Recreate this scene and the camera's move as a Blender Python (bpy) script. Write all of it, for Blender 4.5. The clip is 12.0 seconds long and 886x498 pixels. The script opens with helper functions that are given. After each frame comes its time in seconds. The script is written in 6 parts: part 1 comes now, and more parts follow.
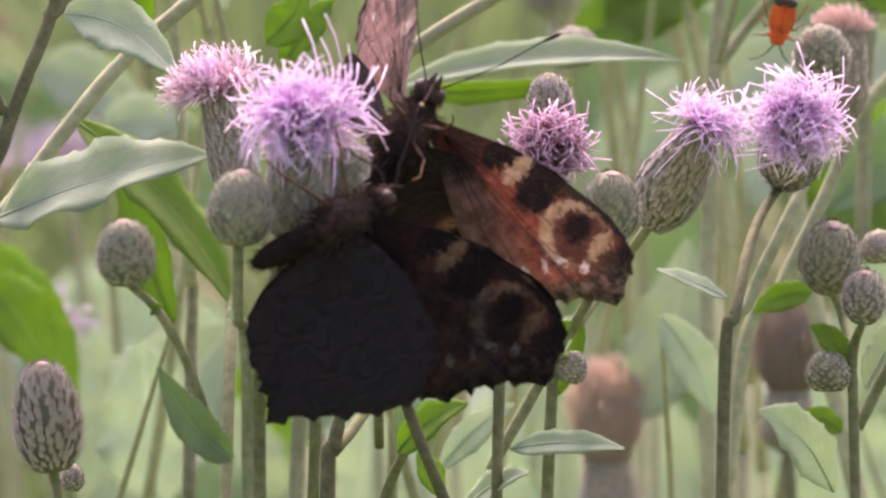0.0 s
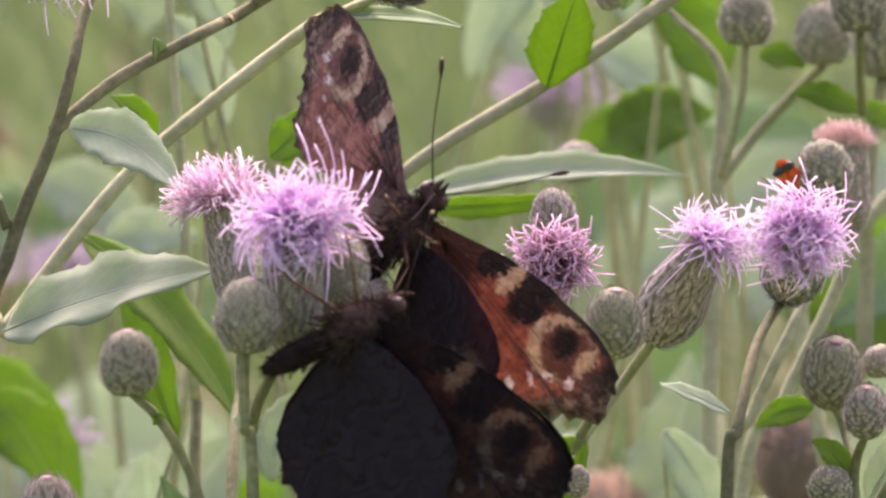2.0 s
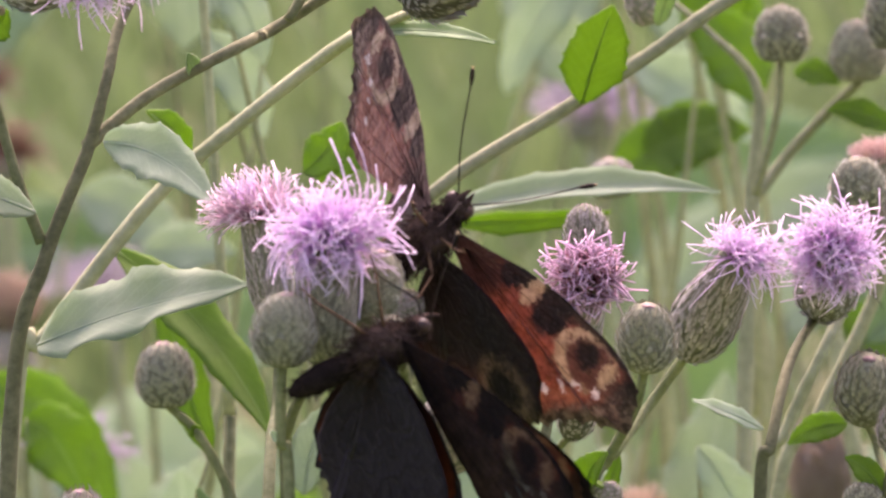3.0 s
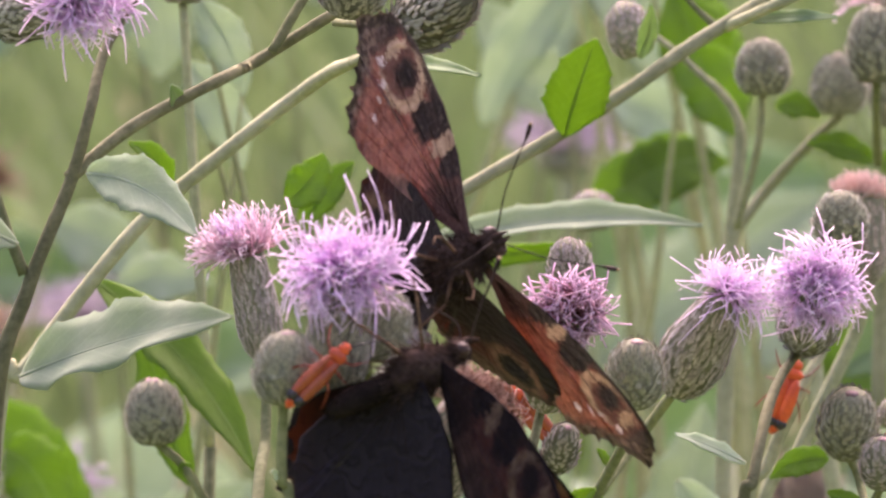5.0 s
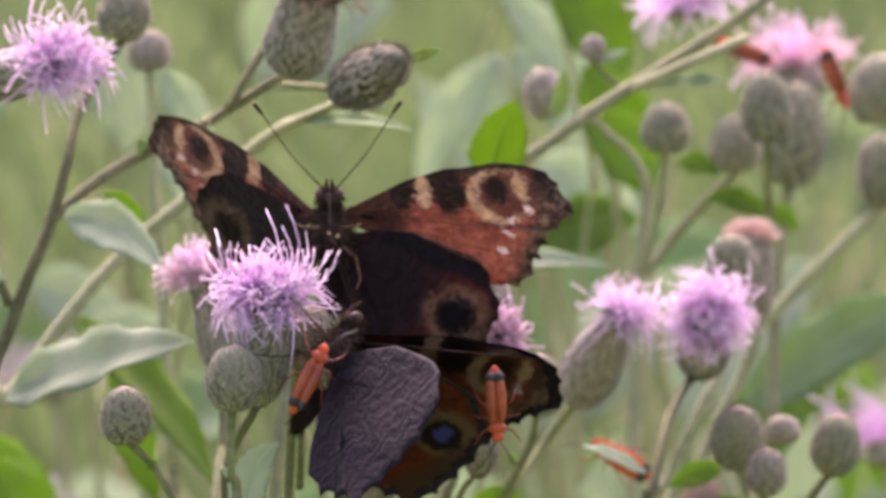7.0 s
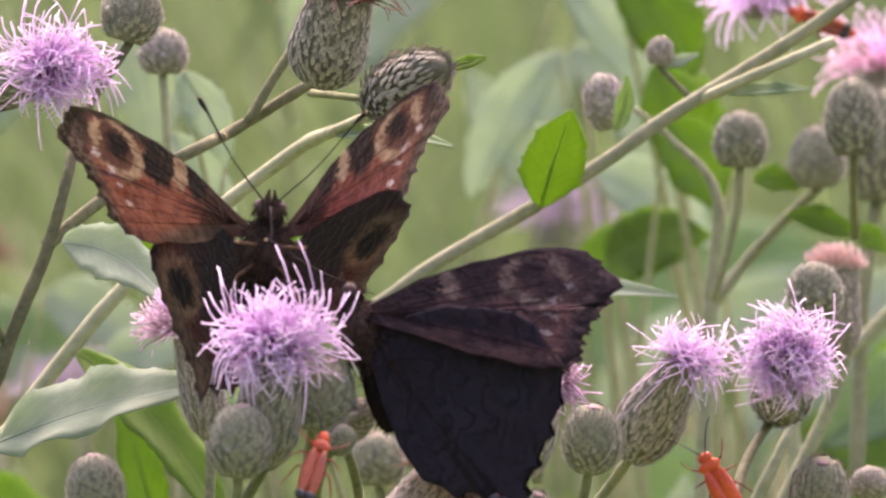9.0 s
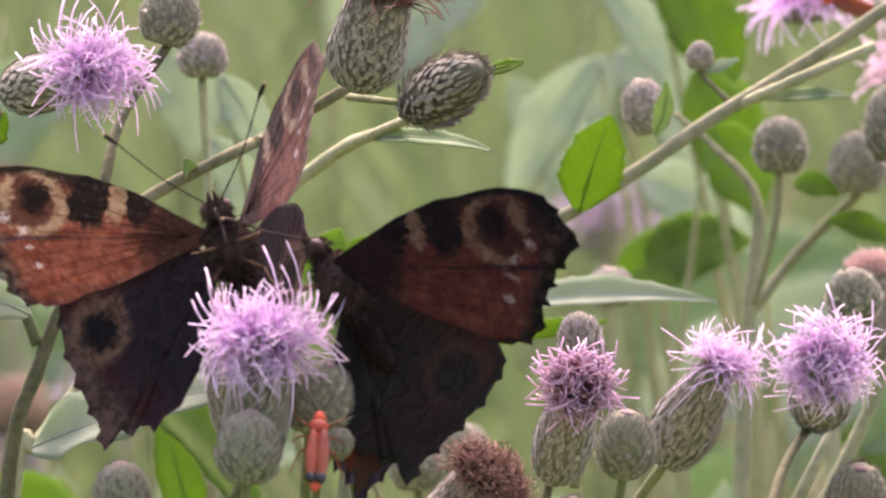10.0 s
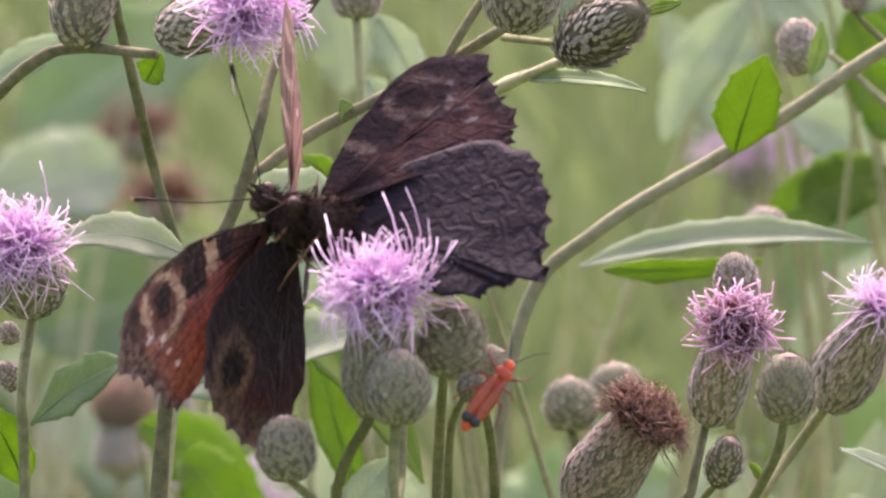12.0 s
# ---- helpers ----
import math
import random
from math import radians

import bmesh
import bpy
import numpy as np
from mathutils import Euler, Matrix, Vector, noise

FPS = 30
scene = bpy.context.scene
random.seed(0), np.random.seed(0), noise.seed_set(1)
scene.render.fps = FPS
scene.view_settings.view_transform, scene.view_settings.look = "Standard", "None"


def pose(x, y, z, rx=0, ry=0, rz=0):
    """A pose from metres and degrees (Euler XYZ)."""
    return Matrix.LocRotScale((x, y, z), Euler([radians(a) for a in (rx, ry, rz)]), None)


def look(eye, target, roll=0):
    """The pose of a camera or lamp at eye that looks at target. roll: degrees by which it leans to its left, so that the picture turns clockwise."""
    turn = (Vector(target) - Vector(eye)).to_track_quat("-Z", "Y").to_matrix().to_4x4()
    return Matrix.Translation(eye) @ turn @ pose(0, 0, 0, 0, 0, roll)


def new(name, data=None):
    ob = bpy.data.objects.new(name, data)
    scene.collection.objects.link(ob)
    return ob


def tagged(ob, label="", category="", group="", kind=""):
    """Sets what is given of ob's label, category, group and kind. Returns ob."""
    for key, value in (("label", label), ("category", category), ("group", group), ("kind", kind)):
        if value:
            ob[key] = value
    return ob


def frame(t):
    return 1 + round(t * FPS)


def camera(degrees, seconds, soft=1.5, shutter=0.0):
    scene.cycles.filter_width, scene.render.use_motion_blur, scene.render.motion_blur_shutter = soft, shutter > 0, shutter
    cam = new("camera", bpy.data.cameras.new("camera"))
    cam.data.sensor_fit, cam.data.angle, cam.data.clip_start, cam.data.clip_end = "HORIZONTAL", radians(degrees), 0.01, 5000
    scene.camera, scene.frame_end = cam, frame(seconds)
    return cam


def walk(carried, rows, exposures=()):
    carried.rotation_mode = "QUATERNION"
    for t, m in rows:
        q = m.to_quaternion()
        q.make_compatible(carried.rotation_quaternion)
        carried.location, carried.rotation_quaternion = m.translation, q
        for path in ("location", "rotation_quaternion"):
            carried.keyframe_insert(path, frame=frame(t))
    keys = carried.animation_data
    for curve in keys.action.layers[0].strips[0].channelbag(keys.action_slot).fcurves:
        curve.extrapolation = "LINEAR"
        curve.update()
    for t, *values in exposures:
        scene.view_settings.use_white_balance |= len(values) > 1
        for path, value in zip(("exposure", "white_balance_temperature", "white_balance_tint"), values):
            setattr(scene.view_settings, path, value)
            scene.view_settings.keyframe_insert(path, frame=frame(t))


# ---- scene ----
cam = camera(4.5, 12.0, soft=2.4)
cam.data.dof.use_dof = True
cam.data.dof.focus_distance = 1.40
cam.data.dof.aperture_fstop = 76
walk(cam, [
    (0, look((-0.0017, -1.3113, 0.9775), (0.00406, 0.00437, 0.87144), -0.34)),
    (0.5, look((-0.0020, -1.3088, 0.9773), (0.00295, 0.00752, 0.87862), -0.34)),
    (1, look((-0.0000, -1.3128, 0.9763), (0.00344, 0.00340, 0.87672), -0.37)),
    (1.5, look((0.0035, -1.3162, 0.9746), (0.00456, 0.00068, 0.88345), -0.30)),
    (2, look((-0.0020, -1.3155, 0.9782), (0.00370, 0.00125, 0.88514), -0.29)),
    (2.5, look((-0.0002, -1.3168, 0.9781), (-0.00015, 0.00001, 0.88599), -0.14)),
    (4.3, look((-0.0006, -1.3120, 0.9785), (0.00304, 0.00489, 0.88820), 0.01)),
    (4.5, look((-0.0035, -1.3138, 0.9794), (0.00166, 0.00309, 0.88895), 0.14)),
    (5, look((-0.0039, -1.3136, 0.9788), (0.00167, 0.00348, 0.89073), 0.10)),
    (5.5, look((-0.0028, -1.3134, 0.9798), (-0.00088, 0.00305, 0.88353), 0.12)),
    (6, look((-0.0002, -1.3805, 0.9787), (0.00988, -0.06350, 0.89042), -0.07)),
    (6.5, look((-0.0015, -1.5213, 0.9828), (0.00923, -0.20384, 0.90166), -0.06)),
    (6.7, look((-0.0005, -1.5219, 0.9788), (0.00921, -0.20393, 0.90646), -0.03)),
    (8.5, look((-0.0018, -1.2908, 0.9789), (0.01094, 0.02611, 0.88937), -0.21)),
    (9, look((0.0033, -1.3241, 0.9777), (0.00520, -0.00647, 0.89939), 0.26)),
    (9.5, look((-0.0026, -1.3006, 0.9796), (-0.00539, 0.01694, 0.89892), 0.20)),
    (10, look((0.0052, -1.3222, 0.9773), (0.00092, -0.00448, 0.89974), 0.42)),
    (10.5, look((0.0058, -1.3187, 0.9760), (-0.00293, -0.00104, 0.89721), 0.30)),
    (11, look((0.0056, -1.3274, 0.9770), (-0.00491, -0.00981, 0.89853), 0.24)),
    (11.5, look((0.0036, -1.3202, 0.9779), (-0.01493, -0.00280, 0.89673), 0.45)),
    (12, look((0.0033, -1.3213, 0.9781), (-0.01741, -0.00421, 0.89270), 0.37)),
])

# ---- light: bright overcast sky, soft sun high behind the plants ----
world = bpy.data.worlds.new("overcast_sky")
scene.world = world
world.use_nodes = True
sky = world.node_tree.nodes.new("ShaderNodeTexSky")
sky.sky_type = 'NISHITA'
sky.sun_disc = False
sky.sun_elevation = radians(58)
sky.sun_rotation = radians(20)
sky.air_density = 1.0
sky.dust_density = 6.0
world.node_tree.links.new(sky.outputs[0], world.node_tree.nodes["Background"].inputs[0])
world.node_tree.nodes["Background"].inputs[1].default_value = 0.145
sun = new("sun", bpy.data.lights.new("sun", 'SUN'))
sun.data.energy, sun.data.angle, sun.data.color = 2.35, radians(25), (1.0, 0.95, 0.88)
sun.matrix_world = look((-0.6, 1.5, 3.2), (0, 0, 0.9))
scene.view_settings.exposure = 1.79
scene.view_settings.use_white_balance = True
scene.view_settings.white_balance_temperature, scene.view_settings.white_balance_tint = 6900, 43


# ---- materials ----
def material(name):
    m = bpy.data.materials.new(name)
    m.use_nodes = True
    nt = m.node_tree
    nt.nodes.clear()
    out = nt.nodes.new("ShaderNodeOutputMaterial")
    return m, nt, out


class Net:
    """Short names for the nodes of one material."""

    def __init__(self, nt):
        self.nt = nt

    def put(self, socket, value):
        if isinstance(value, bpy.types.NodeSocket):
            self.nt.links.new(value, socket)
        elif isinstance(value, tuple) and len(value) == 3 and socket.type == 'RGBA':
            socket.default_value = (*value, 1)
        else:
            socket.default_value = value

    def math(self, op, a, b=0.0, c=0.0):
        n = self.nt.nodes.new("ShaderNodeMath")
        n.operation = op
        for s, v in zip(n.inputs, (a, b, c)):
            self.put(s, v)
        return n.outputs[0]

    def step(self, v, lo, hi):
        n = self.nt.nodes.new("ShaderNodeMapRange")
        n.interpolation_type = 'SMOOTHSTEP'
        for s, x in zip(n.inputs, (v, lo, hi, 0.0, 1.0)):
            self.put(s, x)
        return n.outputs[0]

    def mix(self, f, a, b):
        n = self.nt.nodes.new("ShaderNodeMix")
        n.data_type = 'RGBA'
        self.put(n.inputs[0], f)
        self.put(n.inputs[6], a)
        self.put(n.inputs[7], b)
        return n.outputs[2]

    def coords(self, kind="Object"):
        return self.nt.nodes.new("ShaderNodeTexCoord").outputs[kind]

    def noise(self, vec, scale, detail=3.0, rough=0.6):
        n = self.nt.nodes.new("ShaderNodeTexNoise")
        self.put(n.inputs["Vector"], vec)
        n.inputs["Scale"].default_value, n.inputs["Detail"].default_value = scale, detail
        n.inputs["Roughness"].default_value = rough
        return n.outputs[0]

    def split(self, vec):
        n = self.nt.nodes.new("ShaderNodeSeparateXYZ")
        self.put(n.inputs[0], vec)
        return n.outputs

    def bump(self, height, strength, distance):
        n = self.nt.nodes.new("ShaderNodeBump")
        n.inputs["Strength"].default_value, n.inputs["Distance"].default_value = strength, distance
        self.put(n.inputs["Height"], height)
        return n.outputs[0]

    def chance(self):
        return self.nt.nodes.new("ShaderNodeObjectInfo").outputs["Random"]

    def island(self):
        return self.nt.nodes.new("ShaderNodeNewGeometry").outputs["Random Per Island"]

    def surface(self, color, rough=0.7, normal=None, sheen=0.0, spec=0.3, tint=(1, 1, 1)):
        n = self.nt.nodes.new("ShaderNodeBsdfPrincipled")
        self.put(n.inputs["Base Color"], color)
        self.put(n.inputs["Roughness"], rough)
        n.inputs["Specular IOR Level"].default_value = spec
        n.inputs["Sheen Weight"].default_value = sheen
        n.inputs["Sheen Tint"].default_value = (*tint, 1)
        if normal is not None:
            self.put(n.inputs["Normal"], normal)
        return n.outputs[0]

    def shine(self, color):
        n = self.nt.nodes.new("ShaderNodeBsdfTranslucent")
        self.put(n.inputs[0], color)
        return n.outputs[0]

    def blend(self, f, a, b):
        n = self.nt.nodes.new("ShaderNodeMixShader")
        self.put(n.inputs[0], f)
        self.put(n.inputs[1], a)
        self.put(n.inputs[2], b)
        return n.outputs[0]

    def blob(self, x, y, cx, cy, rx, ry, soft=0.35):
        dx = self.math('DIVIDE', self.math('SUBTRACT', x, cx), rx)
        dy = self.math('DIVIDE', self.math('SUBTRACT', y, cy), ry)
        d = self.math('SQRT', self.math('ADD', self.math('MULTIPLY', dx, dx), self.math('MULTIPLY', dy, dy)))
        return self.step(d, 1.0 + soft * 0.5, 1.0 - soft * 0.5)


def plain(name, low, high, scale, rough=0.7, thin=0.0, glow=None, bump=0.3, depth=0.0002, sheen=0.0, vary=0.25, joined=False, spec=0.3):
    """Two tones of one colour in grain and blotches, a fine relief and, for thin things, light shining through."""
    m, nt, out = material(name)
    k = Net(nt)
    co = k.coords()
    fine, wide = k.noise(co, scale, 4), k.noise(co, scale * 0.13, 2)
    f = k.math('ADD', k.math('MULTIPLY', fine, 0.6), k.math('MULTIPLY', wide, 0.5))
    base = k.mix(k.step(f, 0.35, 0.75), low, high)
    shade = k.math('ADD', k.math('MULTIPLY', k.island() if joined else k.chance(), vary * 2), 1 - vary)
    h = nt.nodes.new("ShaderNodeHueSaturation")
    k.put(h.inputs["Value"], shade)
    k.put(h.inputs["Color"], base)
    col = h.outputs[0]
    s = k.surface(col, rough, k.bump(fine, bump, depth), sheen, spec)
    if thin:
        s = k.blend(thin, s, k.shine(k.mix(0.5, col, glow or high)))
    nt.links.new(s, out.inputs[0])
    return m


def leaf_material(name, low, high, glow, thin=0.4, hoary=0.0):
    """A leaf with a pale midrib, side veins and, on the hoary kinds, a white down."""
    m, nt, out = material(name)
    k = Net(nt)
    uv = k.split(k.coords("UV"))
    co = k.coords()
    fine, wide = k.noise(co, 2500, 4), k.noise(co, 160, 3)
    side = k.math('ABSOLUTE', k.math('SUBTRACT', uv[0], 0.5))
    rib = k.step(side, 0.045, 0.01)
    wave = k.math('SINE', k.math('MULTIPLY', k.math('SUBTRACT', uv[1], k.math('MULTIPLY', side, 0.55)), 62.0))
    vein = k.math('MULTIPLY', k.step(wave, 0.86, 1.0), 0.22)
    base = k.mix(k.step(k.math('ADD', k.math('MULTIPLY', fine, 0.4), k.math('MULTIPLY', wide, 0.7)), 0.35, 0.8), low, high)
    pale = tuple(min(1.0, c * 1.25 + 0.05) for c in high)
    col = k.mix(k.math('MAXIMUM', rib, vein), base, pale)
    h = nt.nodes.new("ShaderNodeHueSaturation")
    k.put(h.inputs["Value"], k.math('ADD', k.math('MULTIPLY', k.chance(), 0.4), 0.8))
    k.put(h.inputs["Color"], col)
    relief = k.math('ADD', k.math('MULTIPLY', fine, 0.5), k.math('MULTIPLY', k.math('MAXIMUM', rib, vein), -0.8))
    s = k.surface(h.outputs[0], 0.55 + 0.35 * hoary, k.bump(relief, 0.35, 0.0003), hoary * 0.2, 0.3 - 0.18 * hoary)
    s = k.blend(thin, s, k.shine(k.mix(0.3, glow, h.outputs[0])))
    nt.links.new(s, out.inputs[0])
    return m


def bract_material(name, low, high, tip):
    """A scale of the flower head: hoary edges, darker keel and a purple-brown point."""
    m, nt, out = material(name)
    k = Net(nt)
    uv = k.split(k.coords("UV"))
    fine = k.noise(k.coords(), 3500, 3)
    side = k.math('ABSOLUTE', k.math('SUBTRACT', uv[0], 0.5))
    keel = k.math('MULTIPLY', k.step(side, 0.22, 0.03), k.step(uv[1], 0.15, 0.6))
    base = k.mix(k.step(fine, 0.35, 0.7), low, high)
    col = k.mix(k.math('MULTIPLY', keel, 0.25), base, tip)
    point = k.math('MULTIPLY', k.step(uv[1], 0.6, 0.95), k.step(side, 0.22, 0.04))
    col = k.mix(k.math('MULTIPLY', point, 0.8), col, tip)
    h = nt.nodes.new("ShaderNodeHueSaturation")
    k.put(h.inputs["Value"], k.math('ADD', k.math('MULTIPLY', k.island(), 0.5), 0.75))
    k.put(h.inputs["Color"], col)
    nt.links.new(k.surface(h.outputs[0], 0.75, k.bump(fine, 0.4, 0.0002), 0.4), out.inputs[0])
    return m


def floret_material(name, foot, middle, tip, thin=0.35):
    """A floret: deep at the foot, pale at the lobes."""
    m, nt, out = material(name)
    k = Net(nt)
    v = k.split(k.coords("UV"))[1]
    col = k.mix(k.step(v, 0.05, 0.45), foot, middle)
    col = k.mix(k.step(v, 0.45, 1.0), col, tip)
    h = nt.nodes.new("ShaderNodeHueSaturation")
    k.put(h.inputs["Value"], k.math('ADD', k.math('MULTIPLY', k.chance(), 0.4), 0.8))
    k.put(h.inputs["Saturation"], k.math('ADD', k.math('MULTIPLY', k.island(), 0.3), 0.85))
    k.put(h.inputs["Color"], col)
    s = k.blend(thin, k.surface(h.outputs[0], 0.6), k.shine(h.outputs[0]))
    nt.links.new(s, out.inputs[0])
    return m


STEM = plain("stem_green", (0.11, 0.13, 0.055), (0.23, 0.24, 0.12), 900, 0.8, depth=0.0004, spec=0.12)
STEM_BROWN = plain("stem_brown", (0.09, 0.095, 0.048), (0.19, 0.185, 0.10), 900, 0.8, depth=0.0004, spec=0.12)
STEM_PALE = plain("stem_pale", (0.235, 0.25, 0.135), (0.38, 0.385, 0.225), 700, 0.85, depth=0.0003, spec=0.12)
LEAF = leaf_material("leaf_hoary", (0.32, 0.41, 0.285), (0.48, 0.56, 0.415), (0.50, 0.62, 0.38), 0.5, 1.0)
LEAF_GREEN = leaf_material("leaf_green", (0.115, 0.21, 0.026), (0.20, 0.325, 0.045), (0.32, 0.53, 0.033), 0.5)
LEAF_MID = leaf_material("leaf_mid", (0.18, 0.28, 0.14), (0.30, 0.40, 0.22), (0.34, 0.50, 0.14), 0.4, 0.5)
BRACT = bract_material("bract", (0.215, 0.215, 0.125), (0.43, 0.42, 0.285), (0.075, 0.052, 0.040))
BRACT_PURPLE = bract_material("bract_purple", (0.31, 0.26, 0.21), (0.51, 0.445, 0.385), (0.13, 0.085, 0.075))
BRACT_DRY = bract_material("bract_dry", (0.24, 0.19, 0.13), (0.44, 0.36, 0.27), (0.13, 0.09, 0.06))
CORE = plain("head_core", (0.145, 0.148, 0.088), (0.24, 0.238, 0.155), 1800, 0.85, bump=0.8, depth=0.0005)
FLORET = floret_material("floret_lilac", (0.73, 0.45, 0.73), (0.86, 0.67, 0.86), (0.92, 0.82, 0.92), 0.55)
FLORET_PINK = floret_material("floret_faded", (0.50, 0.28, 0.36), (0.76, 0.55, 0.63), (0.91, 0.79, 0.84), 0.4)
FLORET_DEAD = floret_material("floret_withered", (0.10, 0.028, 0.026), (0.36, 0.16, 0.19), (0.80, 0.60, 0.73))
FLORET_BROWN = floret_material("floret_brown", (0.07, 0.03, 0.018), (0.19, 0.09, 0.055), (0.40, 0.25, 0.18))
DOWN = floret_material("seed_down", (0.42, 0.32, 0.24), (0.54, 0.43, 0.33), (0.62, 0.52, 0.42), 0.5)
TUFT = plain("bud_tip", (0.24, 0.14, 0.14), (0.36, 0.24, 0.23), 3000, 0.7)


# ---- mesh tools ----
def link_part(name, me, mat, parent, label=""):
    me.materials.append(mat)
    for p in me.polygons:
        p.use_smooth = True
    ob = new(name, me)
    ob.parent = parent
    if parent.type == 'EMPTY':
        ob.matrix_parent_inverse = Matrix.Translation(-parent.location)
    return tagged(ob, label)


def part(name, bm, mat, parent, label=""):
    me = bpy.data.meshes.new(name)
    bm.normal_update()
    bm.to_mesh(me)
    bm.free()
    return link_part(name, me, mat, parent, label)


def thing(name, at, label, category, group=""):
    """A plant that stands on the meadow, with its lower stem up to where the seen part begins."""
    ob = new(name)
    ob.empty_display_size = 0.01
    at = Vector(at)
    foot = Vector((at.x + 0.02 * math.sin(at.x * 900), at.y + 0.03 + 0.02 * math.cos(at.x * 700), 0.0))
    ob.location = foot
    tagged(ob, label, category, group)
    mid = foot.lerp(at, 0.55) + Vector((0.006 * math.cos(at.x * 500), 0.01, 0))
    part("lower_stem", tube_bm([foot - Vector((0, 0, 0.06)), mid, at], [0.0024, 0.0018, 0.0009], 8, 8, wobble=0.1), STEM_PALE if category == "shoot" else STEM, ob)
    return ob


def smooth_line(points, n=6):
    p = [Vector(q) for q in points]
    if len(p) < 3:
        return [p[0].lerp(p[1], i / n) for i in range(n + 1)]
    p = [2 * p[0] - p[1], *p, 2 * p[-1] - p[-2]]
    out = []
    for a, b, c, d in zip(p, p[1:], p[2:], p[3:]):
        for i in range(n):
            t = i / n
            out.append(0.5 * (2 * b + (c - a) * t + (2 * a - 5 * b + 4 * c - d) * t * t + (3 * b - a - 3 * c + d) * t ** 3))
    return out + [p[-2]]


def tube_bm(points, radii, sides=8, n=6, bm=None, wobble=0.0):
    bm = bm or bmesh.new()
    line = smooth_line(points, n)
    up = Vector((0.3, 0.9, 0.1))
    rings = []
    for i, q in enumerate(line):
        d = (line[min(i + 1, len(line) - 1)] - line[max(i - 1, 0)]).normalized()
        u = d.cross(up).normalized()
        v = d.cross(u)
        f = i / (len(line) - 1) * (len(radii) - 1)
        j = min(int(f), len(radii) - 2)
        r = radii[j] + (radii[j + 1] - radii[j]) * (f - j)
        r *= 1 + wobble * noise.noise(q * 700)
        rings.append([bm.verts.new(q + (u * math.cos(a) + v * math.sin(a)) * r)
                      for a in (2 * math.pi * k / sides for k in range(sides))])
    for a, b in zip(rings, rings[1:]):
        for k in range(sides):
            bm.faces.new((a[k], a[(k + 1) % sides], b[(k + 1) % sides], b[k]))
    bm.faces.new(rings[0][::-1])
    bm.faces.new(rings[-1])
    return bm


def stem(parent, points, radii, mat=None, name="stem", label=""):
    """A ribbed stalk; radii in millimetres."""
    far = 1 + 0.76 * Vector(points[-1]).y
    keep = 0.30 if mat is None else 0.75 if mat is STEM_PALE else 0.5
    radii = [r if r < 0.6 else 0.6 + (r - 0.6) * keep for r in radii]
    return part(name, tube_bm(points, [r * 0.001 * far for r in radii], 10, 8, wobble=0.12), mat or STEM, parent, label)


def leaf(parent, base, tip, width, mat, sag=(0, 0, 0.004), face=(0, -1, 0.35), fold=0.25, wave=0.06, full=0.42, name="leaf", label=""):
    """A lance-shaped blade with a folded midrib, wavy edge and small teeth. width in millimetres."""
    base, tip, sag = Vector(base), Vector(tip), Vector(sag)
    width *= 1 + 0.76 * base.y
    bm = bmesh.new()
    uvl = bm.loops.layers.uv.new("UVMap")
    n, m = 48, 6
    length = (tip - base).length
    grid, uvs = [], {}
    seed = base.x * 900 + base.z * 500
    for i in range(n + 1):
        s = i / n
        c = base.lerp(tip, s) + sag * (4 * s * (1 - s))
        d = (tip - base) + sag * (4 - 8 * s)
        side = d.cross(Vector(face)).normalized()
        up = side.cross(d).normalized()
        w = math.sin(math.pi * s ** (math.log(0.5) / math.log(full))) ** 0.8 * width * 0.0005 if 0 < s < 1 else 0.0
        w = max(w, 0.00025)
        w *= 1 + 0.10 * max(0.0, math.sin(s * 47 + seed)) ** 4 + 0.05 * math.sin(s * 13 + seed * 2) + 0.03 * math.sin(s * 29 + seed)
        row = []
        for j in range(m + 1):
            q = j / m * 2 - 1
            z = abs(q) * fold * w + wave * w * abs(q) ** 2 * math.sin(s * 17 + (3 if q > 0 else 0) + seed) * 2
            v = bm.verts.new(c + side * (q * w) + up * z)
            uvs[v] = (j / m, s)
            row.append(v)
        grid.append(row)
    for a, b in zip(grid, grid[1:]):
        for j in range(m):
            f = bm.faces.new((a[j], a[j + 1], b[j + 1], b[j]))
            for l in f.loops:
                l[uvl].uv = uvs[l.vert]
    bm.normal_update()
    bmesh.ops.solidify(bm, geom=bm.faces[:], thickness=0.0002)
    ob = part(name, bm, mat, parent, label)
    rib = [base.lerp(tip, s) + sag * (4 * s * (1 - s)) - Vector(face).normalized() * 0.00005 for s in (0.0, 0.3, 0.6, 0.9)]
    part("midrib", tube_bm(rib, [min(0.0003, length * 0.010), 0.0002, 0.00012, 0.00006], 6, 5), mat, ob)
    return ob


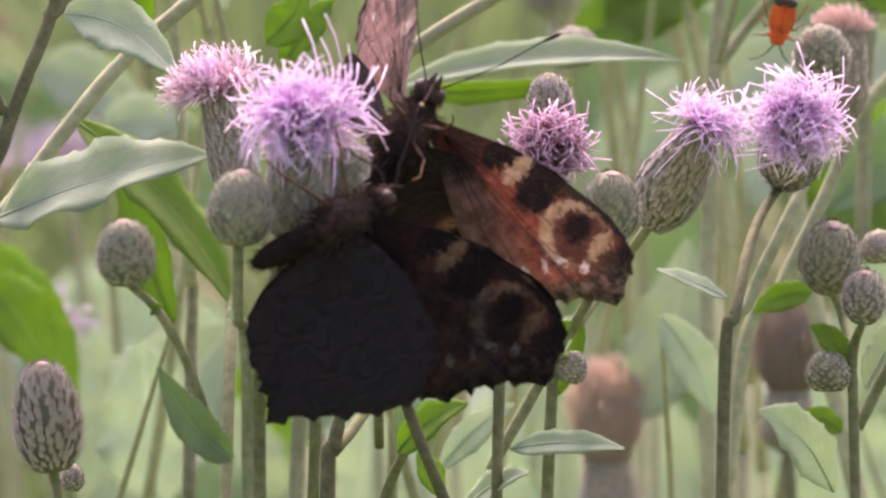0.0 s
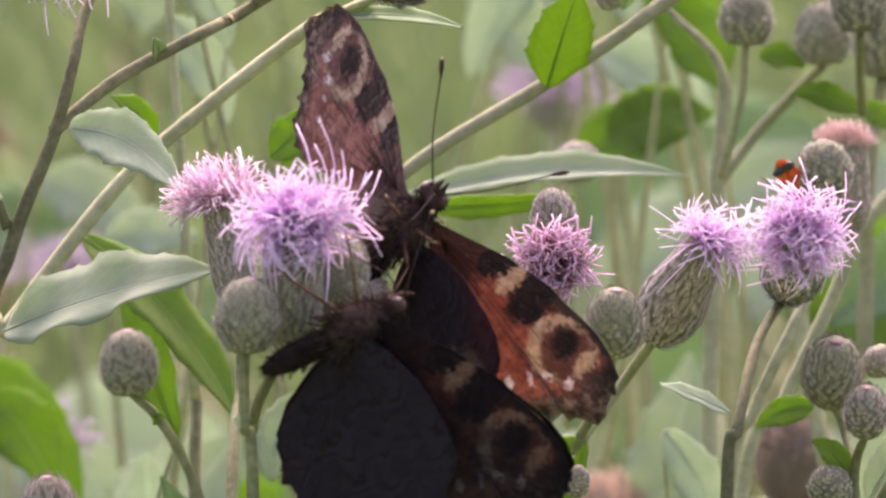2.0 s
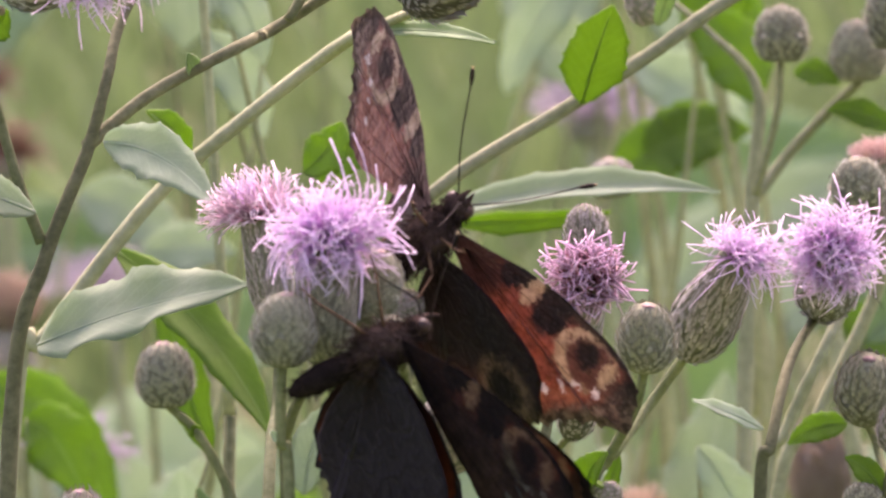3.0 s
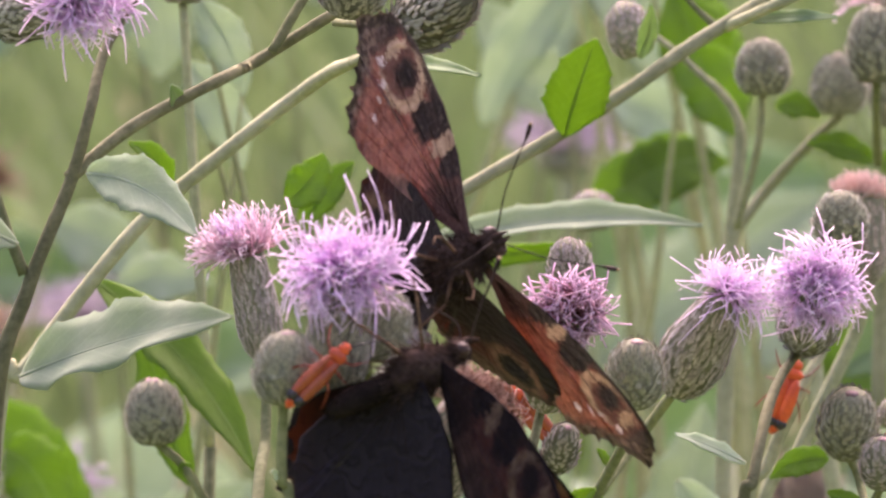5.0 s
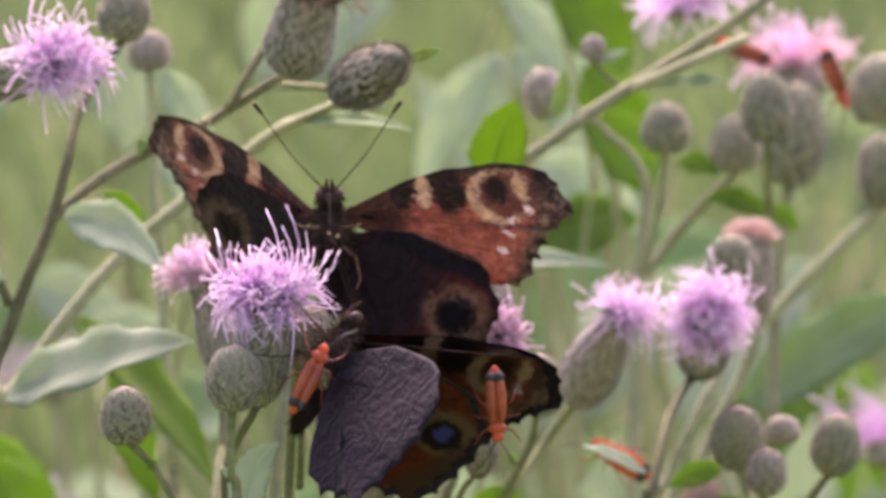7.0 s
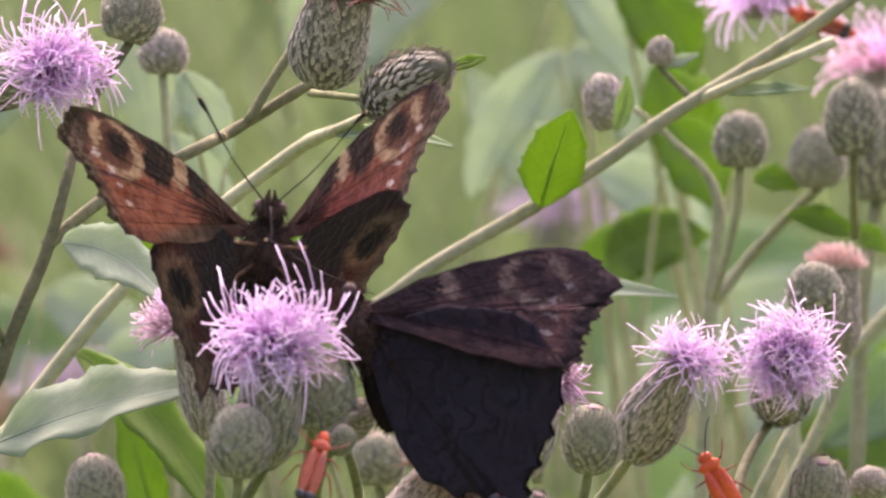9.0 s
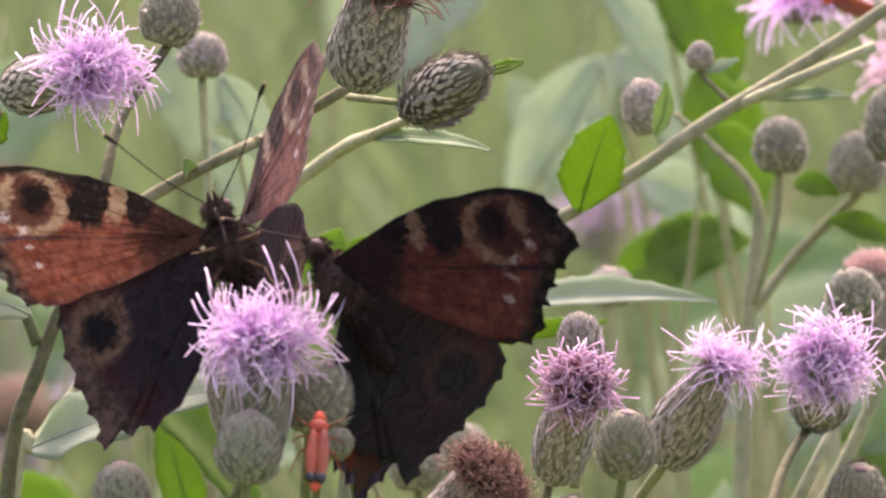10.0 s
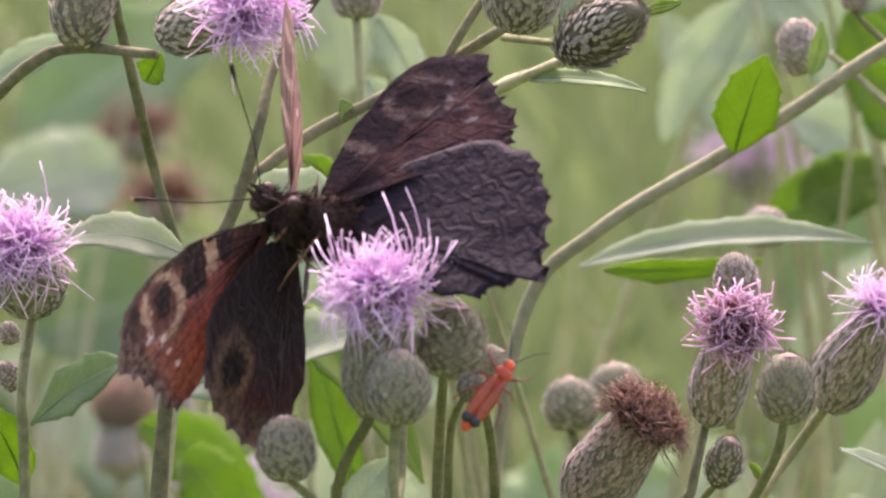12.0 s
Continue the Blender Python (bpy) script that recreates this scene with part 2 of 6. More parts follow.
def strand_mesh(name, length, radius, curl, lobes, seed):
    """One floret: a thin bent tube that splits into narrow lobes."""
    rnd = random.Random(seed)
    verts, faces, uvs = [], [], []

    def run(points, r0, r1, v0, v1, sides=4):
        start = len(verts)
        for i, q in enumerate(points):
            s = i / (len(points) - 1)
            r = r0 + (r1 - r0) * s
            d = (points[min(i + 1, len(points) - 1)] - points[max(i - 1, 0)]).normalized()
            u = d.orthogonal().normalized()
            w = d.cross(u)
            for k in range(sides):
                a = 2 * math.pi * k / sides
                verts.append(tuple(q + (u * math.cos(a) + w * math.sin(a)) * r))
                uvs.append((k / sides, v0 + (v1 - v0) * s))
        for i in range(len(points) - 1):
            for k in range(sides):
                a, b = start + i * sides + k, start + i * sides + (k + 1) % sides
                faces.append((a, b, b + sides, a + sides))
        e = start + (len(points) - 1) * sides
        faces.append(tuple(e + k for k in range(sides)))

    for i in range(lobes):
        ang = rnd.uniform(0, 6.28)
        bend = Vector((math.cos(ang), math.sin(ang), 0))
        across = Vector((-bend.y, bend.x, 0))
        tall = length * (1.0 if i == 0 else rnd.uniform(0.8, 1.02))
        lean = Vector((rnd.gauss(0, 0.07), rnd.gauss(0, 0.07), 0)) if i else Vector((0, 0, 0))
        wav, ph, hook = rnd.uniform(0.02, 0.075), rnd.uniform(0, 6.28), rnd.uniform(0.3, 1.0) * curl
        spine = []
        for q in (0, 0.25, 0.45, 0.62, 0.76, 0.88, 0.97):
            spine.append((bend * (curl * 0.35 * q * q + hook * max(0.0, q - 0.6) ** 2 * 2.5) + across * (wav * q * math.sin(q * 11 + ph)) + lean * q
                          + Vector((0, 0, q - hook * max(0.0, q - 0.75) ** 2 * 1.5))) * tall)
        run(spine, radius, radius * 0.72, 0.0, 1.0)
    me = bpy.data.meshes.new(name)
    me.from_pydata(verts, [], faces)
    lay = me.uv_layers.new(name="UVMap")
    for loop in me.loops:
        lay.data[loop.index].uv = uvs[loop.vertex_index]
    for p in me.polygons:
        p.use_smooth = True
    return me


def bract_mesh(name):
    """One scale: a pointed shield with a raised keel, one unit long and wide."""
    v = [(-0.5, 0.1, 0), (0, -0.05, 0.02), (0.5, 0.1, 0), (-0.42, 0.5, 0.06), (0, 0.45, 0.18), (0.42, 0.5, 0.06),
         (-0.16, 0.82, 0.12), (0.16, 0.82, 0.12), (0, 1.0, 0.24), (0, 0.45, -0.1)]
    f = [(0, 1, 4, 3), (1, 2, 5, 4), (3, 4, 6), (4, 5, 7), (4, 7, 8, 6), (0, 3, 9), (2, 9, 5), (3, 6, 9), (5, 9, 7), (6, 8, 9), (7, 9, 8), (0, 9, 1), (1, 9, 2)]
    me = bpy.data.meshes.new(name)
    me.from_pydata(v, [], f)
    lay = me.uv_layers.new(name="UVMap")
    for loop in me.loops:
        q = v[loop.vertex_index]
        lay.data[loop.index].uv = (q[0] + 0.5, max(0.0, q[1]))
    return me


def egg(bm, centre, size, seg=16):
    m = Matrix.Translation(centre) @ Matrix.Diagonal((*size, 1))
    bmesh.ops.create_uvsphere(bm, u_segments=seg, v_segments=seg // 2 + 2, radius=1.0, matrix=m)


STRANDS = {}


def strands(kind, mat, length, radius, curl, lobes, count=6):
    if kind not in STRANDS:
        made = [strand_mesh("floret", length, radius, curl * (0.4 + 0.25 * i), lobes, i + len(kind) * 17) for i in range(count)]
        for me in made:
            me.materials.append(mat)
        STRANDS[kind] = made
    return STRANDS[kind]


BRACTS = {}


def bract_for(mat):
    if mat.name not in BRACTS:
        BRACTS[mat.name] = bract_mesh("bract")
        BRACTS[mat.name].materials.append(mat)
    return BRACTS[mat.name]


def scatter(name, meshes, places, parent, single):
    """Many alike pieces under one part: each an object of its own, or joined where they are too small to pick apart."""
    if single:
        for i, m in enumerate(places):
            ob = new(name, meshes[i % len(meshes)])
            ob.parent = parent
            ob.matrix_basis = m
        return
    verts, faces, uvs = [], [], []
    for i, m in enumerate(places):
        me = meshes[i % len(meshes)]
        n = len(verts)
        verts += [tuple(m @ v.co) for v in me.vertices]
        lay = me.uv_layers[0].data
        for p in me.polygons:
            faces.append(tuple(n + v for v in p.vertices))
            uvs += [tuple(lay[l].uv) for l in p.loop_indices]
    me = bpy.data.meshes.new(name)
    me.from_pydata(verts, [], faces)
    lay = me.uv_layers.new(name="UVMap")
    for l, uv in zip(lay.data, uvs):
        l.uv = uv
    me.materials.append(meshes[0].materials[0])
    ob = new(name + "_cover", me)
    ob.parent = parent
    tagged(ob, kind="stuff")


def basis(at, z, spin=0.0, scale=1.0):
    z = Vector(z).normalized()
    x = z.orthogonal().normalized()
    return Matrix.Translation(at) @ Matrix((x, z.cross(x), z)).transposed().to_4x4() @ Matrix.Rotation(spin, 4, 'Z') @ Matrix.Diagonal((scale, scale, scale, 1))


def head(parent, base, top, r, kind="bud", single=False, bracts=64, mat=None, florets=0, strand=None, splay=1.0, lean=(0, 0, 0), size=1.0, neck=0.74, name="", label="", seed=1, facing=None, dome=0.0, squash=0.34):
    """A thistle head from base to top: an egg-shaped or vase-shaped cup of overlapping scales, with florets if it is open. r in millimetres."""
    mat = mat or BRACT
    base, top = Vector(base), Vector(top)
    axis = top - base
    h = axis.length
    r *= 0.001 * (1 + 0.76 * base.y)
    size *= 1 + 0.76 * base.y
    bracts = int(bracts * ((3.8 if single else 3.4) if kind == "bud" else (10 if single else 5)))
    rnd = random.Random(seed * 7 + 1)
    to = basis(base, axis)

    def prof(s):
        if kind == "bud":
            return r * max(0.10, math.sqrt(max(0.0, 1 - ((s - 0.44) / 0.57) ** 2)) * (1.0 if s < 0.44 else 0.96))
        if s < 0.36:
            return r * math.sqrt(max(0.04, 1 - ((0.36 - s) / 0.38) ** 2))
        return r * (1 - (1 - neck) * ((s - 0.36) / 0.64) ** 1.1)

    bm = bmesh.new()
    rings = []
    for i in range(13):
        s = i / 12
        rr = prof(s) * (0.98 if kind == "bud" else 0.995)
        rings.append([bm.verts.new(to @ Vector((rr * math.cos(a), rr * math.sin(a), s * h))) for a in (2 * math.pi * k / 18 for k in range(18))])
    for a, b in zip(rings, rings[1:]):
        for k in range(18):
            bm.faces.new((a[k], a[(k + 1) % 18], b[(k + 1) % 18], b[k]))
    bm.faces.new(rings[0][::-1])
    bm.faces.new(rings[-1])
    cup = part(name or ("bud" if kind == "bud" else "flower_head"), bm, CORE, parent, label)
    places = []
    for i in range(bracts):
        s = 0.02 + (0.92 if kind == "bud" else 0.86) * (i + 0.5 + rnd.uniform(-3, 3)) / (bracts + 3)
        s = max(0.01, s)
        a = i * 2.39996 + seed + rnd.uniform(-0.16, 0.16)
        ds = 0.02
        p0 = Vector((prof(s) * math.cos(a), prof(s) * math.sin(a), s * h))
        p1 = Vector((prof(min(1, s + ds)) * math.cos(a), prof(min(1, s + ds)) * math.sin(a), (s + ds) * h))
        y = (p1 - p0).normalized()
        x = Vector((-math.sin(a), math.cos(a), 0))
        z = x.cross(y)
        if z.dot(Vector((math.cos(a), math.sin(a), 0))) < 0 and s < 0.8:
            z, x = -z, -x
        y = (y + z * (rnd.uniform(0.10, 0.30) if kind == "bud" else rnd.uniform(0.02, 0.12))).normalized()
        z = x.cross(y)
        wide = max(prof(s), r * 0.45) * 0.50 * (64 / bracts) ** 0.5 * rnd.uniform(0.7, 1.05)
        long_ = h * (0.145 if kind == "bud" else 0.085) * rnd.uniform(0.75, 1.25) * (1.1 - 0.2 * s)
        m = Matrix((x * wide, y * long_, z * min(wide, long_) * (0.7 if kind == "bud" else 0.20))).transposed().to_4x4()
        places.append(to @ Matrix.Translation(p0) @ m)
    scatter("bract", [bract_for(mat)], places, cup, single and kind == "bud")
    if kind == "bud" and size > 0:
        bm = bmesh.new()
        egg(bm, to @ Vector((0, 0, h * 0.95)), (r * 0.27, r * 0.27, h * 0.05), 14)
        for v in bm.verts:
            v.co += v.co.normalized() * noise.noise(v.co * 6000) * r * 0.12
        part("bud_tip", bm, TUFT, cup, "pinkish florets closed at the tip")
    if florets:
        mouth = prof(1.0)
        tilt = Vector(lean)
        places = []
        disc = to @ Matrix.Translation((0, 0, h * 0.96))
        if facing:
            disc = basis(top - axis * 0.05 + Vector(facing).normalized() * mouth * 0.5, facing)
            mouth *= 0.62
        for i in range(florets):
            q = math.sqrt((i + 0.5) / florets)
            a = i * 2.39996
            el = q ** 1.15 * splay * 1.75 + rnd.uniform(-0.10, 0.10)
            d = disc.to_3x3() @ Vector((math.sin(el) * math.cos(a), math.sin(el) * math.sin(a), math.cos(el)))
            d = (d + tilt + Vector((rnd.uniform(-1, 1), rnd.uniform(-1, 1), rnd.uniform(-1, 1))) * 0.08).normalized()
            at = disc @ Vector((mouth * q * 0.9 * math.cos(a), mouth * q * 0.9 * math.sin(a), h * -0.04 * q))
            places.append(basis(at, d, rnd.uniform(0, 6.28), size * (rnd.uniform(0.72, 1.12) if rnd.random() > 0.10 else rnd.uniform(1.05, 1.16)) * (0.92 if q < 0.4 else 1.0) * (1 - dome * q * q) * (1 - squash * abs(d.z) if facing else 1.0)))
        young = int(florets * 0.12) if strand in (LILAC, FADED) else 0
        if young:
            scatter("floret", INNER, places[:young], cup, single)
            places = places[young:]
        rnd.shuffle(places)
        scatter("floret", strand, places, cup, single)
    return cup


LILAC = strands("lilac", FLORET, 0.0094, 0.0002, 0.42, 2, 24)
FADED = strands("faded", FLORET_PINK, 0.0082, 0.00015, 0.34, 2, 14)
WITHER = strands("wither", FLORET_DEAD, 0.0052, 0.00024, 1.0, 2, 14)
BROWN = strands("brown", FLORET_BROWN, 0.0054, 0.00013, 0.7, 4, 14)
DRIED = strands("dried", floret_material("floret_dried", (0.46, 0.28, 0.24), (0.70, 0.52, 0.46), (0.84, 0.70, 0.64)), 0.0082, 0.00016, 0.3, 3)
FLUFF = strands("fluff", DOWN, 0.0098, 0.00013, 0.12, 5)
INNER = strands("inner", floret_material("floret_young", (0.76, 0.48, 0.74), (0.88, 0.67, 0.87), (0.95, 0.83, 0.94)), 0.0088, 0.00019, 0.2, 2)
DISTANT = strands("distant", floret_material("floret_dull", (0.40, 0.33, 0.38), (0.52, 0.45, 0.50), (0.62, 0.56, 0.60)), 0.0085, 0.0003, 0.3, 2)

# ---- ground and far meadow ----
def build_ground():
    m, nt, out = material("meadow_ground")
    k = Net(nt)
    co = k.coords()
    f = k.math('ADD', k.math('MULTIPLY', k.noise(co, 1.3, 4), 0.6), k.math('MULTIPLY', k.noise(co, 30, 3), 0.4))
    col = k.mix(k.step(f, 0.35, 0.65), (0.045, 0.085, 0.025), (0.115, 0.16, 0.065))
    nt.links.new(k.surface(col, 0.9, k.bump(f, 0.6, 0.05)), out.inputs[0])
    bm = bmesh.new()
    n = 60
    grid = []
    for i in range(n + 1):
        row = []
        for j in range(n + 1):
            u, v = i / n * 2 - 1, j / n * 2 - 1
            x, y = math.copysign(abs(u) ** 3, u) * 2000, math.copysign(abs(v) ** 3, v) * 2000
            row.append(bm.verts.new((x, y, 0.05 * noise.noise((x * 0.3, y * 0.3, 0)))))
        grid.append(row)
    for a, b in zip(grid, grid[1:]):
        for j in range(n):
            bm.faces.new((a[j], b[j], b[j + 1], a[j + 1]))
    me = bpy.data.meshes.new("ground")
    bm.to_mesh(me)
    bm.free()
    me.materials.append(m)
    tagged(new("ground", me), "green meadow ground far out of focus", "ground", kind="structure")


def build_meadow():
    """Grass and herbs between the plants and the distance."""
    rnd = random.Random(5)
    mats = [plain("meadow_grass", (0.075, 0.135, 0.036), (0.165, 0.235, 0.09), 60, 0.8, 0.35, vary=0.3, joined=True),
            plain("meadow_straw", (0.25, 0.265, 0.13), (0.42, 0.41, 0.25), 60, 0.8, 0.3, vary=0.35, joined=True)]
    for mat, count, name, label in ((mats[0], 9000, "meadow_grass", "tall green meadow grass and leaves"), (mats[1], 2600, "dry_grass", "dry straw-coloured grass stalks")):
        verts, faces = [], []
        for i in range(count):
            y = 1.3 + rnd.random() ** 1.6 * (4.5 if mat is mats[1] else 13)
            x = rnd.uniform(-0.4 if mat is mats[1] else -1, 1) * (0.20 + y * 0.09)
            tall = rnd.uniform(0.42, 0.86) if mat is mats[1] else rnd.uniform(0.45, 1.0)
            w = rnd.uniform(0.003, 0.012) * (1 + y * 0.12)
            lx, ly, a = rnd.gauss(0, 0.30), rnd.gauss(0, 0.08), rnd.uniform(0, 3.14)
            cx, cy = math.cos(a) * w, math.sin(a) * w
            s = len(verts)
            for q, ww in ((0, 1.0), (0.5, 0.9), (0.85, 0.5)):
                px, py, pz = x + lx * q * q, y + ly * q * q, tall * q * (1 - 0.12 * q)
                verts += [(px - cx * ww, py - cy * ww, pz), (px + cx * ww, py + cy * ww, pz)]
            verts.append((x + lx * 1.2, y + ly * 1.2, tall * 0.97))
            faces += [(s, s + 1, s + 3, s + 2), (s + 2, s + 3, s + 5, s + 4), (s + 4, s + 5, s + 6)]
        me = bpy.data.meshes.new(name)
        me.from_pydata(verts, [], faces)
        me.materials.append(mat)
        tagged(new(name, me), label, "grass", kind="stuff")
    verts, faces = [], []
    for i in range(16000):
        x, y = rnd.uniform(-5, 5), rnd.uniform(-5, 13)
        if abs(x) < 0.35 + max(0.0, y) * 0.1 and y > -2.2:
            continue
        tall, w, lx, ly = rnd.uniform(0.3, 0.75), rnd.uniform(0.003, 0.009), rnd.gauss(0, 0.14), rnd.gauss(0, 0.14)
        a = rnd.uniform(0, 3.14)
        cx, cy = math.cos(a) * w, math.sin(a) * w
        n = len(verts)
        for q, ww in ((0, 1.0), (0.5, 0.9)):
            verts += [(x + lx * q * q - cx * ww, y + ly * q * q - cy * ww, tall * q), (x + lx * q * q + cx * ww, y + ly * q * q + cy * ww, tall * q)]
        verts.append((x + lx, y + ly, tall))
        faces += [(n, n + 1, n + 3, n + 2), (n + 2, n + 3, n + 4)]
    me = bpy.data.meshes.new("field_grass")
    me.from_pydata(verts, [], faces)
    me.materials.append(mats[0])
    tagged(new("field_grass", me), "green meadow grass round about", "grass", kind="stuff")


build_ground()
build_meadow()

GROUP = "thistles"
# ---- the thistle with the open flower on which the butterflies sit ----
flower_plant = thing("creeping_thistle", (-0.0183, 0.0000, 0.7821), "creeping thistle with a fresh lilac flower and green buds", "thistle", GROUP)
head(flower_plant, (-0.0145, 0.0020, 0.8735), (-0.0131, -0.0010, 0.8897), 3.9, "vase", True, 96, florets=270, strand=LILAC, splay=0.97, facing=(0.05, -1, 0.22), squash=0.44, size=0.76, label="open lilac flower head with pale curling florets", seed=3)
stem(flower_plant, [(-0.0186, 0.0200, 0.7791), (-0.0187, 0.0150, 0.8542), (-0.0183, 0.0100, 0.8653), (-0.0146, 0.0020, 0.8733)], [1.3, 1.1, 0.9, 0.8])
leaf(flower_plant, (-0.0165, 0.0080, 0.8575), (-0.0118, 0.0100, 0.8680), 5.0, LEAF, sag=(-0.001, 0, 0.001))

side_buds = thing("creeping_thistle", (-0.0115, 0.0040, 0.8430), "creeping thistle with plump and small green buds", "thistle", GROUP)
head(side_buds, (-0.0098, 0.0060, 0.8787), (-0.0077, 0.0040, 0.8868), 4.1, "bud", True, 66, seed=5, label="plump grey-green bud")
stem(side_buds, [(-0.0118, 0.0400, 0.8392), (-0.0108, 0.0350, 0.8667), (-0.0098, 0.0060, 0.8786)], [1.0, 0.8, 0.6])
head(side_buds, (-0.0073, -0.0020, 0.8764), (-0.0051, -0.0030, 0.8791), 1.75, "bud", True, 36, seed=6, size=0, label="small green bud")
stem(side_buds, [(-0.0096, 0.0300, 0.8604), (-0.0091, 0.0200, 0.8707), (-0.0072, -0.0020, 0.8765)], [0.6, 0.5, 0.4])
head(side_buds, (-0.0064, 0.0160, 0.8771), (-0.0030, 0.0150, 0.8806), 2.4, "bud", True, 40, mat=BRACT_PURPLE, seed=8, label="small purplish bud")
stem(side_buds, [(-0.0038, 0.0500, 0.8449), (-0.0043, 0.0350, 0.8669), (-0.0064, 0.0160, 0.8770)], [0.7, 0.6, 0.5])

bud_plant = thing("creeping_thistle", (-0.0189, -0.0040, 0.7827), "creeping thistle stem with a round scaly grey-green bud", "thistle", GROUP)
head(bud_plant, (-0.0191, -0.0070, 0.8743), (-0.0186, -0.0085, 0.8826), 3.75, "bud", True, 80, seed=11, label="round grey-green bud with a pink tip")
stem(bud_plant, [(-0.0189, -0.0040, 0.7827), (-0.0183, -0.0040, 0.8559), (-0.0193, -0.0050, 0.8653), (-0.0191, -0.0070, 0.8742)], [1.2, 1.0, 0.75, 0.65])
leaf(bud_plant, (-0.0192, -0.0050, 0.8650), (-0.0204, -0.0060, 0.8662), 1.2, LEAF, sag=(0, 0, 0))

side_plant = thing("creeping_thistle", (-0.0233, 0.0000, 0.7821), "creeping thistle with a fading pink flower and a bud", "thistle", GROUP)
head(side_plant, (-0.0205, 0.0580, 0.8737), (-0.0232, 0.0560, 0.8883), 2.7, "vase", True, 60, mat=BRACT_PURPLE, florets=190, strand=FADED, splay=0.80, lean=(-0.40, -0.20, 0.0), size=0.66, label="fading pink flower head", seed=13)
stem(side_plant, [(-0.0233, 0.0000, 0.7821), (-0.0217, 0.0400, 0.8518), (-0.0207, 0.0550, 0.8643), (-0.0205, 0.0580, 0.8736)], [1.2, 1.0, 0.8, 0.6])
head(side_plant, (-0.0327, -0.0030, 0.8691), (-0.0331, -0.0040, 0.8765), 3.4, "bud", True, 72, seed=17, label="round grey-green bud")
stem(side_plant, [(-0.0224, 0.0000, 0.8489), (-0.0257, 0.0000, 0.8589), (-0.0292, -0.0020, 0.8657), (-0.0326, -0.0030, 0.8690)], [0.8, 0.7, 0.55, 0.5])
leaf(side_plant, (-0.0292, -0.0020, 0.8656), (-0.0297, -0.0030, 0.8666), 1.8, LEAF_GREEN, sag=(0, 0, 0), label="tiny green bract leaf")
leaf(side_plant, (-0.0207, 0.0000, 0.8481), (-0.0291, -0.0040, 0.8594), 4.6, LEAF_MID, sag=(-0.0005, 0, -0.0012), fold=0.5)

# ---- the branching thistle behind, with its forked stem ----
fork = thing("creeping_thistle", (-0.0560, 0.0900, 0.7988), "branching thistle with forked brown-green stems, flower and buds", "thistle", GROUP)
stem(fork, [(-0.0560, 0.0900, 0.7988), (-0.0540, 0.0900, 0.8621), (-0.0498, 0.0900, 0.8797), (-0.0445, 0.0900, 0.8931), (-0.0420, 0.0900, 0.9021), (-0.0401, 0.0960, 0.9098), (-0.0341, 0.1020, 0.9194)], [1.7, 1.4, 1.2, 0.95, 0.72, 0.62, 0.55], STEM_BROWN)
head(fork, (-0.0351, 0.1020, 0.9192), (-0.0330, 0.1020, 0.9268), 3.5, "bud", False, 64, seed=19)
stem(fork, [(-0.0447, 0.0900, 0.8937), (-0.0365, 0.0930, 0.9002), (-0.0252, 0.0960, 0.9061), (-0.0214, 0.1020, 0.9078), (-0.0123, 0.1020, 0.9134), (-0.0105, 0.1020, 0.9142)], [1.1, 0.95, 0.85, 0.8, 0.75, 0.7], STEM_BROWN)
head(fork, (-0.0104, 0.0900, 0.9143), (-0.0070, 0.0840, 0.9272), 4.7, "vase", True, 74, florets=70, strand=BROWN, splay=0.5, size=0.9, label="large scaly head with a withered brown tuft", seed=23)
stem(fork, [(-0.0194, 0.0990, 0.9091), (-0.0151, 0.1020, 0.9163), (-0.0102, 0.1080, 0.9231)], [0.7, 0.6, 0.6])
leaf(fork, (-0.0309, 0.0960, 0.9023), (-0.0318, 0.0900, 0.9053), 2.0, LEAF_MID, sag=(0, 0, 0))
stem(fork, [(-0.0502, 0.0900, 0.8817), (-0.0530, 0.0900, 0.8891), (-0.0555, 0.0900, 0.8976), (-0.0566, 0.0840, 0.9037), (-0.0596, 0.0780, 0.9174), (-0.0614, 0.0780, 0.9265)], [1.0, 0.8, 0.75, 0.7, 0.7, 0.65])
head(fork, (-0.0530, 0.0660, 0.9145), (-0.0417, 0.0480, 0.9185), 3.5, "vase", True, 66, florets=210, strand=LILAC, splay=0.96, facing=(0.4, -1, 0.0), size=0.66, label="open lilac flower head", seed=29)
stem(fork, [(-0.0785, 0.0840, 0.9022), (-0.0697, 0.0780, 0.9103), (-0.0640, 0.0750, 0.9122), (-0.0541, 0.0660, 0.9119)], [1.1, 1.0, 0.7, 0.6], STEM_BROWN)
head(fork, (-0.0640, 0.0750, 0.9129), (-0.0628, 0.0720, 0.9225), 3.6, "bud", False, 64, seed=31)
leaf(fork, (-0.0558, 0.0780, 0.9079), (-0.0538, 0.0750, 0.9116), 3.4, LEAF_GREEN, sag=(0, 0, 0))
leaf(fork, (-0.0422, 0.0840, 0.8947), (-0.0283, 0.0660, 0.8881), 6.2, LEAF, sag=(0.0006, 0, 0.0018), face=(0, -1, 0.1), fold=0.3)
leaf(fork, (-0.0507, 0.0900, 0.8689), (-0.0238, 0.0600, 0.8786), 9.4, LEAF, face=(0, -1, 0.65), sag=(0.0, 0, 0.0010), full=0.38, fold=0.3, wave=0.1, label="broad hoary grey-green leaf")
leaf(fork, (-0.0509, 0.0840, 0.8860), (-0.0663, 0.0600, 0.8889), 5.2, LEAF, sag=(0, 0, 0.0018))

